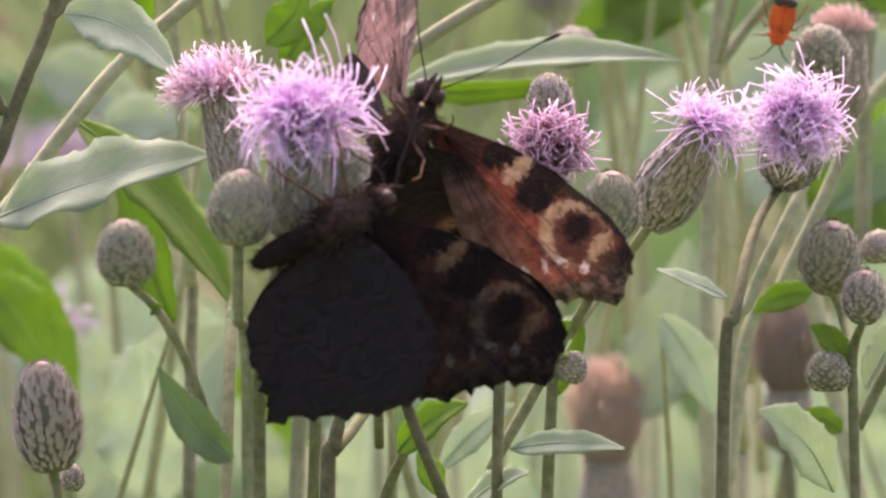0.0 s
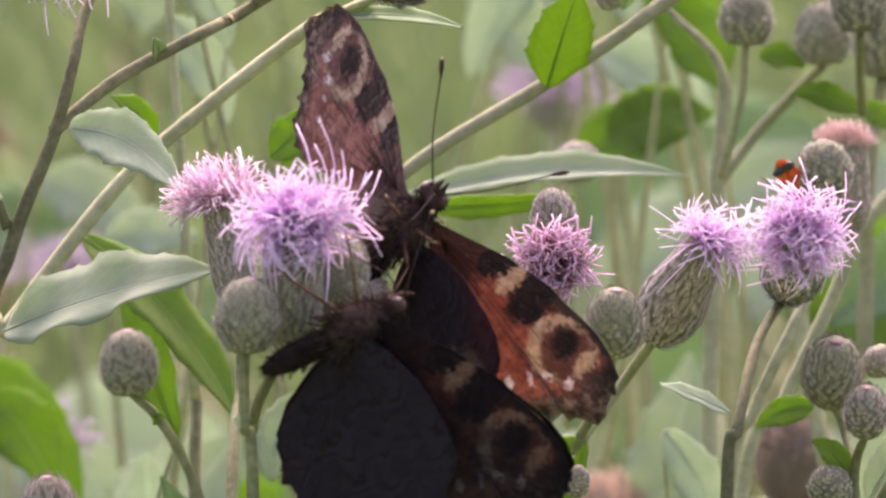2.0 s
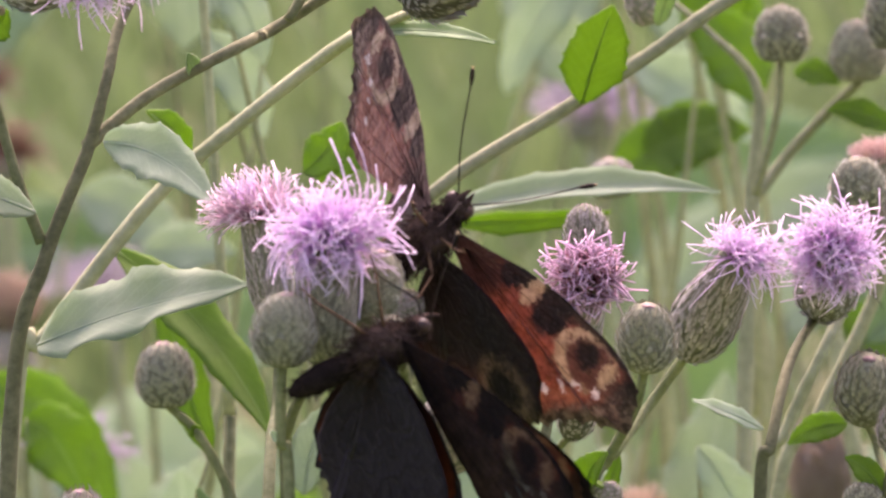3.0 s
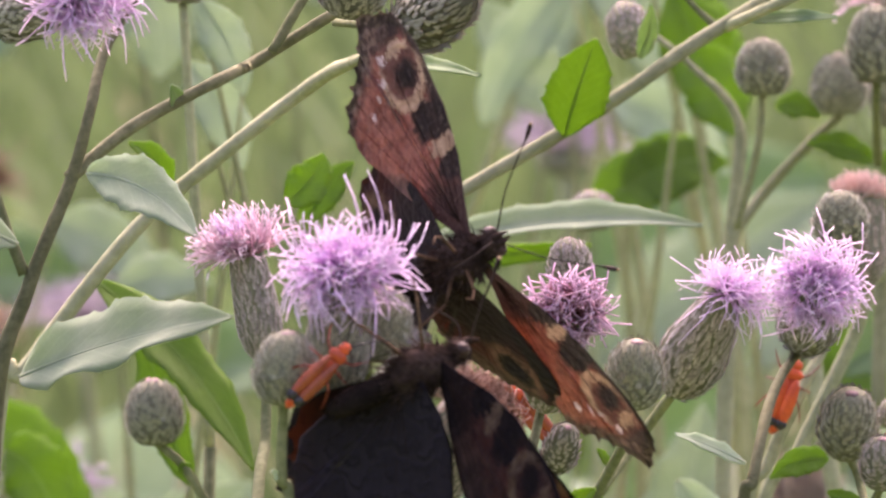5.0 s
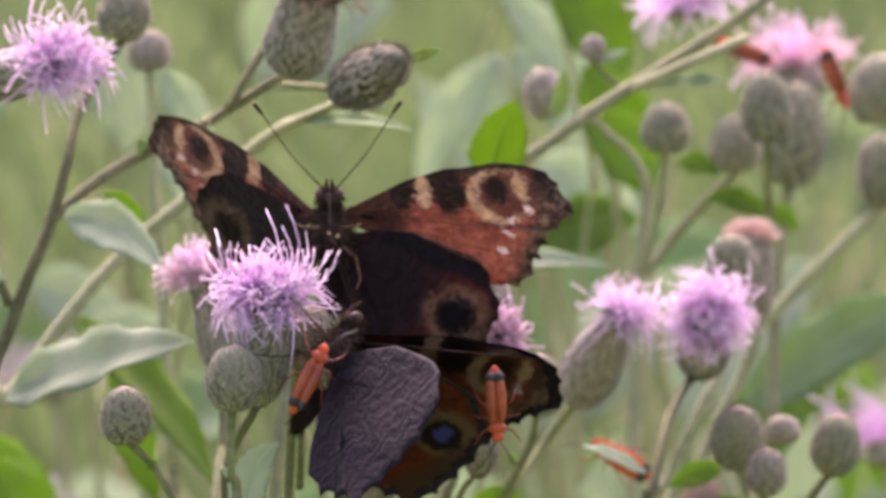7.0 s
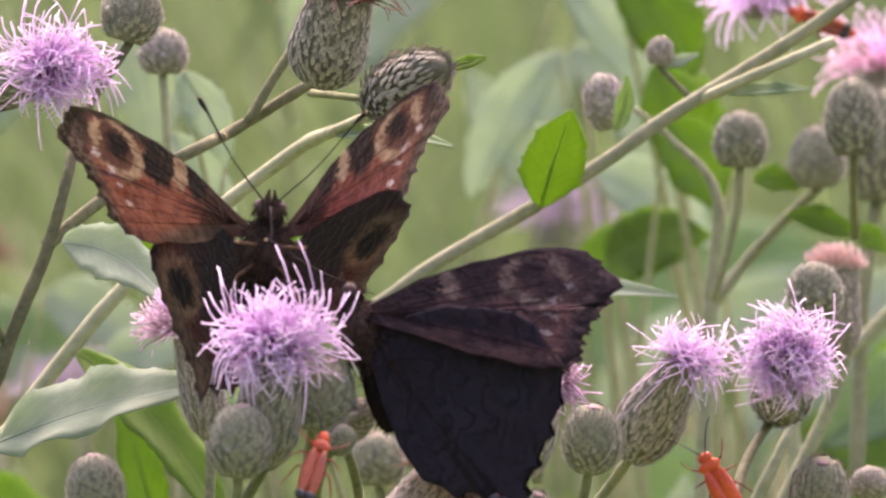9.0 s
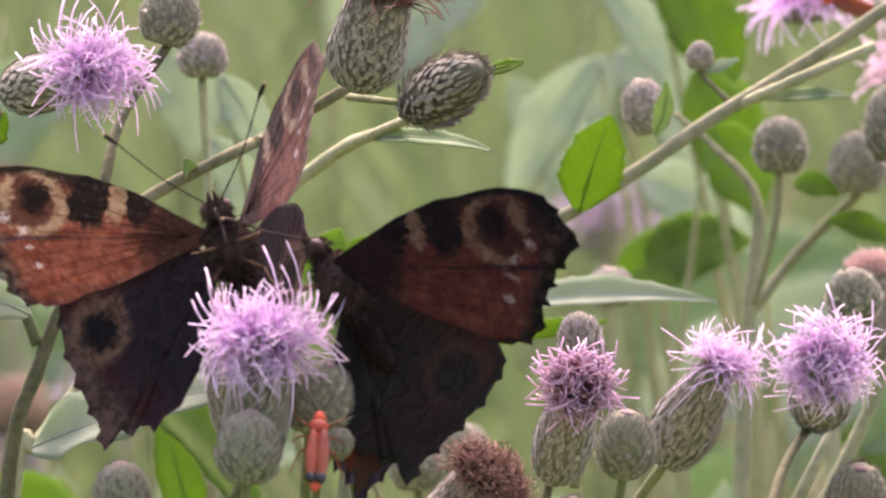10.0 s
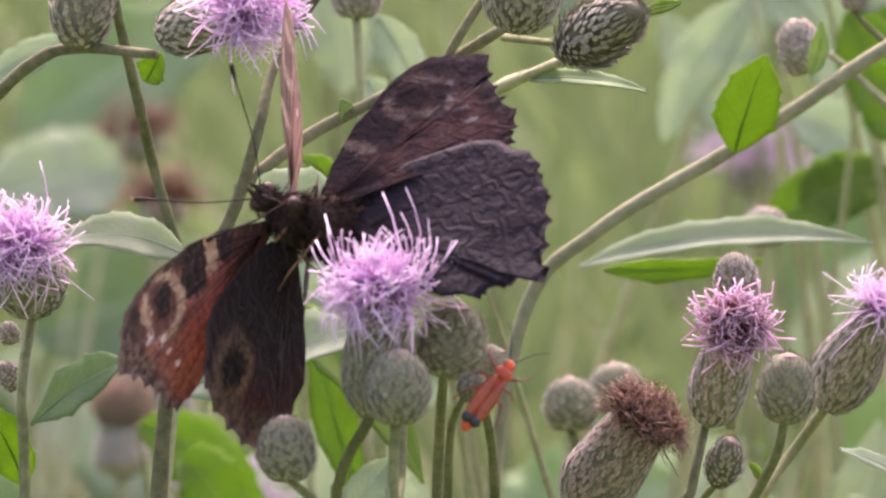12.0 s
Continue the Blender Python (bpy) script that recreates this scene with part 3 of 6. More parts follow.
back_stem = thing("creeping_thistle", (-0.0629, 0.1500, 0.7673), "pale thistle stem behind with a scaly pink-tipped bud", "thistle", GROUP)
stem(back_stem, [(-0.0629, 0.1500, 0.7673), (-0.0558, 0.1500, 0.8580), (-0.0521, 0.1500, 0.8650), (-0.0380, 0.1500, 0.8831), (-0.0254, 0.1500, 0.8941), (-0.0136, 0.1440, 0.9034), (-0.0088, 0.1200, 0.9070)], [1.5, 1.25, 1.2, 1.05, 1.0, 0.95, 0.85], STEM_PALE)
stem(back_stem, [(-0.0092, 0.1200, 0.9067), (-0.0059, 0.1140, 0.9085), (-0.0024, 0.0960, 0.9108)], [0.7, 0.6, 0.55], STEM_PALE)
head(back_stem, (-0.0030, 0.0780, 0.9126), (0.0050, 0.0600, 0.9181), 3.6, "bud", True, 76, seed=37, label="scaly bud with a pale pink tip")
stem(back_stem, [(-0.0116, 0.1080, 0.9124), (-0.0073, 0.0960, 0.9125), (-0.0034, 0.0840, 0.9126)], [0.5, 0.45, 0.4])
leaf(back_stem, (-0.0087, 0.1200, 0.9065), (0.0066, 0.0900, 0.9066), 2.0, LEAF_MID, sag=(0, 0, 0.0008), fold=0.5)
leaf(back_stem, (0.0062, 0.0660, 0.9177), (0.0105, 0.0600, 0.9190), 1.7, LEAF_GREEN, sag=(0, 0, 0))
leaf(back_stem, (-0.0332, 0.1500, 0.8891), (-0.0382, 0.1380, 0.8954), 3.6, LEAF_GREEN, sag=(0.0005, 0, 0.0005))
leaf(back_stem, (-0.0437, 0.1800, 0.8747), (-0.0225, 0.1650, 0.8507), 6.2, LEAF_GREEN, sag=(0.0018, 0, 0.0012), face=(0.3, -1, 0.3))
leaf(back_stem, (-0.0185, 0.1800, 0.8848), (-0.0136, 0.1800, 0.8916), 5.0, LEAF_GREEN, sag=(0.001, 0, 0))

# ---- the long slanting stem with its green leaf ----
slant = thing("creeping_thistle", (-0.0174, 0.1800, 0.7629), "pale slanting thistle stem with one bright green leaf", "thistle", GROUP)
stem(slant, [(-0.0174, 0.1800, 0.7629), (-0.0141, 0.1800, 0.8388), (-0.0095, 0.1800, 0.8720), (0.0003, 0.1800, 0.8834), (0.0176, 0.1800, 0.8941), (0.0274, 0.1800, 0.9004), (0.0362, 0.1800, 0.9066), (0.0524, 0.1800, 0.9168), (0.0666, 0.1800, 0.9269)], [1.1, 1.0, 0.95, 0.9, 0.92, 0.95, 0.92, 0.85, 0.85], STEM_PALE)
stem(slant, [(0.0399, 0.1800, 0.9085), (0.0471, 0.1740, 0.9121), (0.0575, 0.1740, 0.9167)], [0.7, 0.7, 0.6], STEM_PALE)
leaf(slant, (0.0184, 0.1740, 0.8942), (0.0224, 0.1650, 0.9076), 7.4, LEAF_GREEN, sag=(-0.0002, 0, 0), face=(0.1, -1, 0.1), full=0.48, fold=0.12, wave=0.02, label="bright green oval leaf")
leaf(slant, (0.0429, 0.1800, 0.9094), (0.0543, 0.1680, 0.9104), 1.6, LEAF_MID, sag=(0, 0, 0.0003))
head(slant, (0.0284, 0.1950, 0.9039), (0.0263, 0.1950, 0.9111), 2.7, "bud", False, 40, mat=BRACT_PURPLE, seed=41)
leaf(slant, (0.0286, 0.1890, 0.9039), (0.0299, 0.1800, 0.9115), 2.2, LEAF_MID, sag=(0.0005, 0, 0))
head(slant, (0.0346, 0.2100, 0.9118), (0.0353, 0.2100, 0.9157), 1.6, "bud", False, 30, mat=BRACT_PURPLE, seed=43)
leaf(slant, (0.0355, 0.2100, 0.9116), (0.0402, 0.2100, 0.9133), 1.4, LEAF, sag=(0, 0, 0))
stem(slant, [(0.0404, 0.2100, 0.9063), (0.0370, 0.2100, 0.9093), (0.0347, 0.2100, 0.9118)], [0.5, 0.4, 0.35])
leaf(slant, (-0.0020, 0.2100, 0.8766), (0.0368, 0.1800, 0.8821), 4.4, LEAF, sag=(0, 0, 0.0022), face=(0, -0.75, 0.6), fold=0.55, full=0.45, wave=0.03, label="long hoary leaf with a green underside")
leaf(slant, (0.0011, 0.2220, 0.8753), (0.0225, 0.2040, 0.8779), 2.8, LEAF_GREEN, sag=(0, 0, -0.0005), face=(0, -1, -0.2))
head(slant, (0.0240, 0.2700, 0.8756), (0.0235, 0.2700, 0.8812), 2.8, "bud", False, 40, mat=BRACT_PURPLE, seed=44)

# ---- the plant with the long flower head and round bud ----
tall = thing("creeping_thistle", (0.0153, 0.1200, 0.7715), "thistle with a long-necked lilac flower head and round bud", "thistle", GROUP)
head(tall, (0.0312, 0.1320, 0.8646), (0.0378, 0.1140, 0.8787), 4.0, "vase", True, 90, florets=170, strand=LILAC, splay=0.85, facing=(0.5, -0.30, 0.8), size=0.50, neck=0.46, mat=BRACT_PURPLE, label="long-necked lilac flower head", seed=47)
head(tall, (0.0255, 0.1110, 0.8644), (0.0259, 0.1080, 0.8726), 3.45, "bud", True, 72, seed=53, label="round grey-green bud")
stem(tall, [(0.0153, 0.1200, 0.7715), (0.0183, 0.1200, 0.8443), (0.0208, 0.1200, 0.8515), (0.0243, 0.1140, 0.8589), (0.0255, 0.1110, 0.8643)], [1.2, 0.9, 0.8, 0.65, 0.55])
stem(tall, [(0.0217, 0.1320, 0.8512), (0.0266, 0.1380, 0.8573), (0.0305, 0.1350, 0.8630), (0.0313, 0.1320, 0.8645)], [0.7, 0.65, 0.6, 0.6])
leaf(tall, (0.0226, 0.1200, 0.8559), (0.0211, 0.1140, 0.8582), 1.4, LEAF_GREEN, sag=(0, 0, 0))
leaf(tall, (0.0186, 0.1200, 0.8479), (0.0206, 0.1080, 0.8537), 4.0, LEAF_GREEN, sag=(-0.001, 0, 0))

# ---- the plant with the round flower and brown stems ----
round_ = thing("creeping_thistle", (0.0392, 0.1200, 0.7714), "thistle with a round lilac flower on a thin dark stem", "thistle", GROUP)
head(round_, (0.0495, 0.1500, 0.8692), (0.0497, 0.1200, 0.8787), 3.7, "vase", True, 60, florets=280, strand=LILAC, splay=0.95, facing=(0.0, -1, -0.05), squash=0.0, size=0.46, label="round lilac flower head", seed=59)
stem(round_, [(0.0392, 0.1200, 0.7714), (0.0403, 0.1200, 0.8442), (0.0418, 0.1200, 0.8537), (0.0446, 0.1300, 0.8636), (0.0494, 0.1500, 0.8690)], [1.1, 0.9, 0.8, 0.65, 0.5], STEM_BROWN)
leaf(round_, (0.0405, 0.1140, 0.8562), (0.0312, 0.0900, 0.8618), 2.2, LEAF, sag=(0, 0, 0.0003))
leaf(round_, (0.0526, 0.1500, 0.8536), (0.0449, 0.1500, 0.8511), 3.4, LEAF_GREEN, sag=(0, 0, 0.0008))
brown_stem = thing("creeping_thistle", (0.0393, 0.1800, 0.7628), "old brown thistle stems with a faded seed head", "thistle", GROUP)
stem(brown_stem, [(0.0393, 0.1800, 0.7628), (0.0424, 0.1800, 0.8386), (0.0458, 0.1800, 0.8507), (0.0522, 0.1800, 0.8643), (0.0576, 0.1950, 0.8731)], [1.0, 0.85, 0.8, 0.7, 0.7], STEM_PALE)
stem(brown_stem, [(0.0386, 0.2100, 0.7585), (0.0449, 0.2100, 0.8358), (0.0509, 0.2100, 0.8497), (0.0594, 0.2100, 0.8682), (0.0617, 0.2100, 0.8820)], [1.2, 1.0, 0.95, 0.9, 0.8], STEM_PALE)
head(brown_stem, (0.0576, 0.1950, 0.8723), (0.0585, 0.1950, 0.8858), 3.6, "vase", False, 50, mat=BRACT_DRY, florets=200, strand=DRIED, splay=0.5, size=0.42, dome=0.4, seed=61, label="faded head with brownish down")
head(brown_stem, (0.0552, 0.1800, 0.8794), (0.0552, 0.1800, 0.8868), 3.3, "bud", False, 50, seed=62)

# ---- the withered flower heads ----
dead = thing("creeping_thistle", (0.0099, 0.0750, 0.7848), "thistle with withered purple and brown flower heads", "thistle", GROUP)
head(dead, (0.0145, 0.0780, 0.8662), (0.0178, 0.0660, 0.8797), 3.5, "vase", True, 70, mat=BRACT_PURPLE, florets=240, strand=WITHER, splay=0.95, facing=(0.05, -1, 0.12), size=0.60, dome=0.15, squash=0.0, label="withered purple flower head", seed=67)
head(dead, (0.0182, 0.0960, 0.8790), (0.0178, 0.0960, 0.8860), 2.7, "bud", False, 56, mat=BRACT_PURPLE, seed=68)
stem(dead, [(0.0174, 0.0960, 0.8637), (0.0179, 0.0960, 0.8723), (0.0174, 0.0960, 0.8791)], [0.6, 0.6, 0.6])
head(dead, (-0.0018, 0.0600, 0.8564), (0.0066, 0.0540, 0.8687), 4.6, "vase", True, 74, mat=BRACT_DRY, florets=260, strand=BROWN, splay=0.6, lean=(0.15, -0.2, 0.0), size=0.62, label="dried brown flower head", seed=71)
stem(dead, [(0.0099, 0.0750, 0.7848), (0.0112, 0.0750, 0.8484), (0.0125, 0.0750, 0.8583), (0.0142, 0.0780, 0.8661)], [1.0, 0.8, 0.7, 0.6], STEM_BROWN)
stem(dead, [(0.0103, 0.0660, 0.8212), (0.0003, 0.0600, 0.8463), (-0.0019, 0.0600, 0.8560)], [0.9, 0.8, 0.7], STEM_BROWN)
head(dead, (0.0156, 0.0540, 0.8608), (0.0171, 0.0480, 0.8662), 2.1, "bud", True, 40, mat=BRACT_PURPLE, seed=73, label="small purple bud")
stem(dead, [(0.0118, 0.0660, 0.8521), (0.0135, 0.0600, 0.8575), (0.0156, 0.0540, 0.8607)], [0.5, 0.45, 0.4])

# ---- blurred buds and flowers farther off ----
far_buds = thing("creeping_thistle", (0.0442, 0.2700, 0.7403), "cluster of grey thistle buds and a pale flower out of focus", "thistle", GROUP)
for base, top, r, s in (((0.0472, 0.2550, 0.8956), (0.0472, 0.2550, 0.9034), 3.2, 1), ((0.0625, 0.2400, 0.8981), (0.0622, 0.2400, 0.9087), 3.4, 2),
                        ((0.0593, 0.2850, 0.8912), (0.0589, 0.2850, 0.8999), 3.3, 3), ((0.0689, 0.3150, 0.8876), (0.0704, 0.3150, 0.9039), 4.0, 4),
                        ((0.0836, 0.3000, 0.8851), (0.0832, 0.3000, 0.8963), 3.6, 5), ((0.0815, 0.2700, 0.8993), (0.0824, 0.2700, 0.9103), 4.6, 6)):
    head(far_buds, base, top, r, "bud", False, 56, seed=80 + s)
stem(far_buds, [(0.0442, 0.2700, 0.7403), (0.0424, 0.2700, 0.8310), (0.0435, 0.2700, 0.8743), (0.0444, 0.2700, 0.8905), (0.0379, 0.2700, 0.8986), (0.0325, 0.2700, 0.9031)], [1.3, 1.2, 1.0, 0.7, 0.42, 0.36], STEM_PALE)
stem(far_buds, [(0.0439, 0.2640, 0.8765), (0.0466, 0.2580, 0.8876), (0.0472, 0.2550, 0.8954)], [0.55, 0.45, 0.45], STEM_PALE)
stem(far_buds, [(0.0441, 0.3000, 0.8725), (0.0496, 0.3000, 0.8798), (0.0558, 0.2940, 0.8870), (0.0593, 0.2850, 0.8910)], [0.75, 0.7, 0.6, 0.5], STEM_PALE)
stem(far_buds, [(0.0661, 0.3150, 0.8457), (0.0668, 0.3150, 0.8716), (0.0688, 0.3150, 0.8874)], [1.0, 0.9, 0.8], STEM_PALE)
stem(far_buds, [(0.0640, 0.2700, 0.8851), (0.0631, 0.2550, 0.8922), (0.0625, 0.2400, 0.8979)], [0.6, 0.5, 0.5])
stem(far_buds, [(0.0734, 0.3000, 0.7732), (0.0560, 0.3000, 0.8560), (0.0660, 0.3000, 0.8679), (0.0788, 0.3000, 0.8807), (0.0836, 0.3000, 0.8849)], [1.4, 1.2, 1.0, 0.9, 0.7], STEM_PALE)
head(far_buds, (0.0713, 0.3300, 0.9004), (0.0706, 0.3300, 0.9069), 3.6, "vase", False, 40, florets=90, strand=FADED, splay=0.9, size=0.8, lean=(0, -0.3, 0), seed=91, label="pale pink flower head")
head(far_buds, (0.0530, 0.3000, 0.9149), (0.0521, 0.3000, 0.9187), 3.4, "vase", False, 40, florets=140, strand=LILAC, splay=0.95, size=0.62, lean=(0, -0.3, 0), seed=93, label="lilac flower head")
leaf(far_buds, (0.0641, 0.2850, 0.8843), (0.0546, 0.2850, 0.8870), 3.2, LEAF_GREEN, sag=(0, 0, 0.001))
leaf(far_buds, (0.0646, 0.2850, 0.8843), (0.0691, 0.2850, 0.8816), 3.0, LEAF_GREEN, sag=(0, 0, 0.001))
leaf(far_buds, (0.0500, 0.2850, 0.8920), (0.0564, 0.2850, 0.8907), 3.0, LEAF_GREEN, sag=(0, 0, 0.001))

low = thing("creeping_thistle", (0.0582, 0.1200, 0.7606), "thistle with small grey and pinkish buds", "thistle", GROUP)
head(low, (0.0538, 0.1260, 0.8568), (0.0544, 0.1200, 0.8648), 3.5, "bud", True, 66, seed=101, label="round grey-green bud")
head(low, (0.0579, 0.1140, 0.8534), (0.0579, 0.1110, 0.8596), 2.6, "bud", True, 48, mat=BRACT_PURPLE, seed=103, label="small pinkish bud")
head(low, (0.0536, 0.1200, 0.8437), (0.0536, 0.1200, 0.8488), 2.6, "bud", False, 48, seed=104)
head(low, (0.0683, 0.1320, 0.8550), (0.0690, 0.1290, 0.8633), 3.3, "bud", True, 60, seed=105, label="round grey-green bud")
head(low, (0.0617, 0.1500, 0.8576), (0.0615, 0.1500, 0.8618), 2.4, "bud", False, 40, mat=BRACT_PURPLE, seed=106)
stem(low, [(0.0582, 0.1200, 0.7606), (0.0569, 0.1200, 0.8354), (0.0567, 0.1200, 0.8478), (0.0579, 0.1140, 0.8533)], [1.0, 0.8, 0.7, 0.45])
stem(low, [(0.0567, 0.1200, 0.8470), (0.0555, 0.1260, 0.8532), (0.0538, 0.1260, 0.8566)], [0.6, 0.5, 0.45])
stem(low, [(0.0578, 0.1320, 0.8377), (0.0627, 0.1320, 0.8472), (0.0665, 0.1320, 0.8531), (0.0683, 0.1320, 0.8548)], [0.9, 0.75, 0.6, 0.5])
leaf(low, (0.0569, 0.1200, 0.8462), (0.0513, 0.1200, 0.8520), 3.0, LEAF_GREEN, sag=(0, 0, 0.001))
leaf(low, (0.0597, 0.1500, 0.8411), (0.0662, 0.1500, 0.8504), 4.6, LEAF, sag=(0, 0, 0.001))
leaf(low, (0.0549, 0.1380, 0.8289), (0.0447, 0.1200, 0.8411), 6.0, LEAF, sag=(0.0008, 0, 0.0014), full=0.5)
leaf(low, (0.0571, 0.1650, 0.8340), (0.0515, 0.1650, 0.8363), 3.0, LEAF_GREEN, sag=(0, 0, 0.0006))

pair = thing("creeping_thistle", (-0.0036, 0.2550, 0.7597), "two round grey thistle buds out of focus", "thistle", GROUP)
head(pair, (-0.0033, 0.2550, 0.8507), (-0.0036, 0.2550, 0.8580), 3.3, "bud", False, 50, seed=111)
head(pair, (0.0031, 0.2700, 0.8519), (0.0027, 0.2700, 0.8590), 3.3, "bud", False, 50, seed=113)
stem(pair, [(-0.0036, 0.2550, 0.7597), (-0.0017, 0.2550, 0.8356), (-0.0018, 0.2550, 0.8444), (-0.0033, 0.2550, 0.8505)], [0.9, 0.8, 0.6, 0.5])
stem(pair, [(-0.0018, 0.2640, 0.8428), (0.0017, 0.2700, 0.8471), (0.0031, 0.2700, 0.8518)], [0.6, 0.55, 0.5])

fluffy = [((0.0313, 0.4200, 0.7950), (0.0312, 0.4200, 0.8051), 3.6, 121), ((0.0579, 0.3900, 0.8092), (0.0580, 0.3900, 0.8186), 3.4, 123)]
for base, top, r, s in fluffy:
    tuft = thing("seed_head", Vector(base) + Vector((0, 0.01, -0.08)), "tan thistle seed head with downy tuft out of focus", "seed head", "seed heads")
    stem(tuft, [Vector(base) + Vector((0, 0.01, -0.08)), Vector(base) + Vector((0.002, 0.005, -0.04)), base], [1.2, 1.1, 0.9], STEM_BROWN)
    head(tuft, base, top, r, "vase", False, 50, mat=BRACT_DRY, florets=460, strand=FLUFF, splay=0.17, size=1.35, dome=0.62, seed=s, label="downy tan tuft")

lower = thing("creeping_thistle", (-0.0103, 0.0900, 0.7609), "lower thistle stems with green and hoary leaves", "thistle", GROUP)
stem(lower, [(-0.0103, 0.0900, 0.7609), (-0.0102, 0.0900, 0.8321), (-0.0093, 0.0900, 0.8399), (-0.0083, 0.0900, 0.8445), (-0.0069, 0.0900, 0.8505)], [1.5, 1.3, 1.2, 0.9, 0.6], STEM_BROWN)
stem(lower, [(-0.0093, 0.0900, 0.8392), (-0.0059, 0.0960, 0.8429), (-0.0016, 0.1050, 0.8491)], [0.9, 0.8, 0.6])
stem(lower, [(-0.0060, 0.0900, 0.8179), (-0.0031, 0.0900, 0.8328), (-0.0004, 0.0840, 0.8401)], [0.9, 0.75, 0.6])
leaf(lower, (-0.0013, 0.0840, 0.8398), (0.0071, 0.0660, 0.8473), 4.4, LEAF_GREEN, sag=(-0.0004, 0, 0.0008), label="fresh green leaf")
leaf(lower, (-0.0002, 0.0900, 0.8392), (-0.0010, 0.0900, 0.8459), 2.4, LEAF_MID, sag=(0, 0, 0))
stem(lower, [(0.0025, 0.1200, 0.8072), (0.0091, 0.1200, 0.8303), (0.0157, 0.1200, 0.8430), (0.0204, 0.1200, 0.8513)], [1.2, 1.0, 0.85, 0.6])
head(lower, (0.0204, 0.1200, 0.8450), (0.0216, 0.1200, 0.8489), 1.8, "bud", False, 36, mat=BRACT_PURPLE, seed=131)
leaf(lower, (0.0131, 0.1200, 0.8365), (0.0272, 0.1020, 0.8382), 3.0, LEAF, sag=(0, 0, 0.0008))
leaf(lower, (0.0068, 0.0900, 0.8320), (0.0146, 0.0660, 0.8389), 3.4, LEAF, sag=(0, 0, 0.0008))
leaf(lower, (0.0042, 0.1500, 0.8310), (0.0138, 0.1500, 0.8394), 3.6, LEAF, sag=(0, 0, 0.001))
leaf(lower, (0.0192, 0.1350, 0.8419), (0.0225, 0.1350, 0.8521), 2.0, LEAF_GREEN, sag=(0.0006, 0, 0))
leaf(lower, (0.0041, 0.1200, 0.8304), (0.0012, 0.1200, 0.8362), 3.0, LEAF_GREEN, sag=(0, 0, 0.0006))

corner = thing("creeping_thistle", (-0.0415, 0.0300, 0.7704), "thistle with a long grey-purple bud", "thistle", GROUP)
head(corner, (-0.0427, 0.0300, 0.8436), (-0.0437, 0.0270, 0.8563), 3.9, "bud", True, 84, mat=BRACT_PURPLE, seed=137, label="long grey-purple bud")
stem(corner, [(-0.0415, 0.0300, 0.7704), (-0.0417, 0.0300, 0.8318), (-0.0419, 0.0300, 0.8392), (-0.0427, 0.0300, 0.8434)], [1.0, 0.8, 0.7, 0.6])
head(corner, (-0.0412, 0.0540, 0.8383), (-0.0407, 0.0540, 0.8414), 1.5, "bud", False, 30, mat=BRACT_PURPLE, seed=139)

edge = thing("creeping_thistle", (-0.0683, 0.0480, 0.7878), "thistle at the side with a lilac flower and oval leaf", "thistle", GROUP)
head(edge, (-0.0682, 0.0540, 0.8822), (-0.0697, 0.0420, 0.8901), 4.4, "vase", True, 60, florets=200, strand=LILAC, splay=0.95, facing=(-0.25, -1, 0.3), size=0.63, label="open lilac flower head", seed=141)
stem(edge, [(-0.0683, 0.0480, 0.7878), (-0.0690, 0.0480, 0.8572), (-0.0695, 0.0480, 0.8717), (-0.0682, 0.0540, 0.8820)], [1.1, 0.9, 0.75, 0.65])
leaf(edge, (-0.0683, 0.0480, 0.8675), (-0.0562, 0.0300, 0.8766), 5.6, LEAF_MID, sag=(0, 0, 0.0008), full=0.55)
leaf(edge, (-0.0696, 0.0600, 0.8590), (-0.0742, 0.0480, 0.8696), 5.0, LEAF_GREEN, sag=(0, 0, 0.001))
head(edge, (-0.0714, 0.0600, 0.8764), (-0.0720, 0.0600, 0.8792), 1.3, "bud", False, 30, mat=BRACT_PURPLE, seed=143)
head(edge, (-0.0704, 0.0540, 0.8713), (-0.0721, 0.0540, 0.8747), 1.4, "bud", False, 30, mat=BRACT_PURPLE, seed=144)

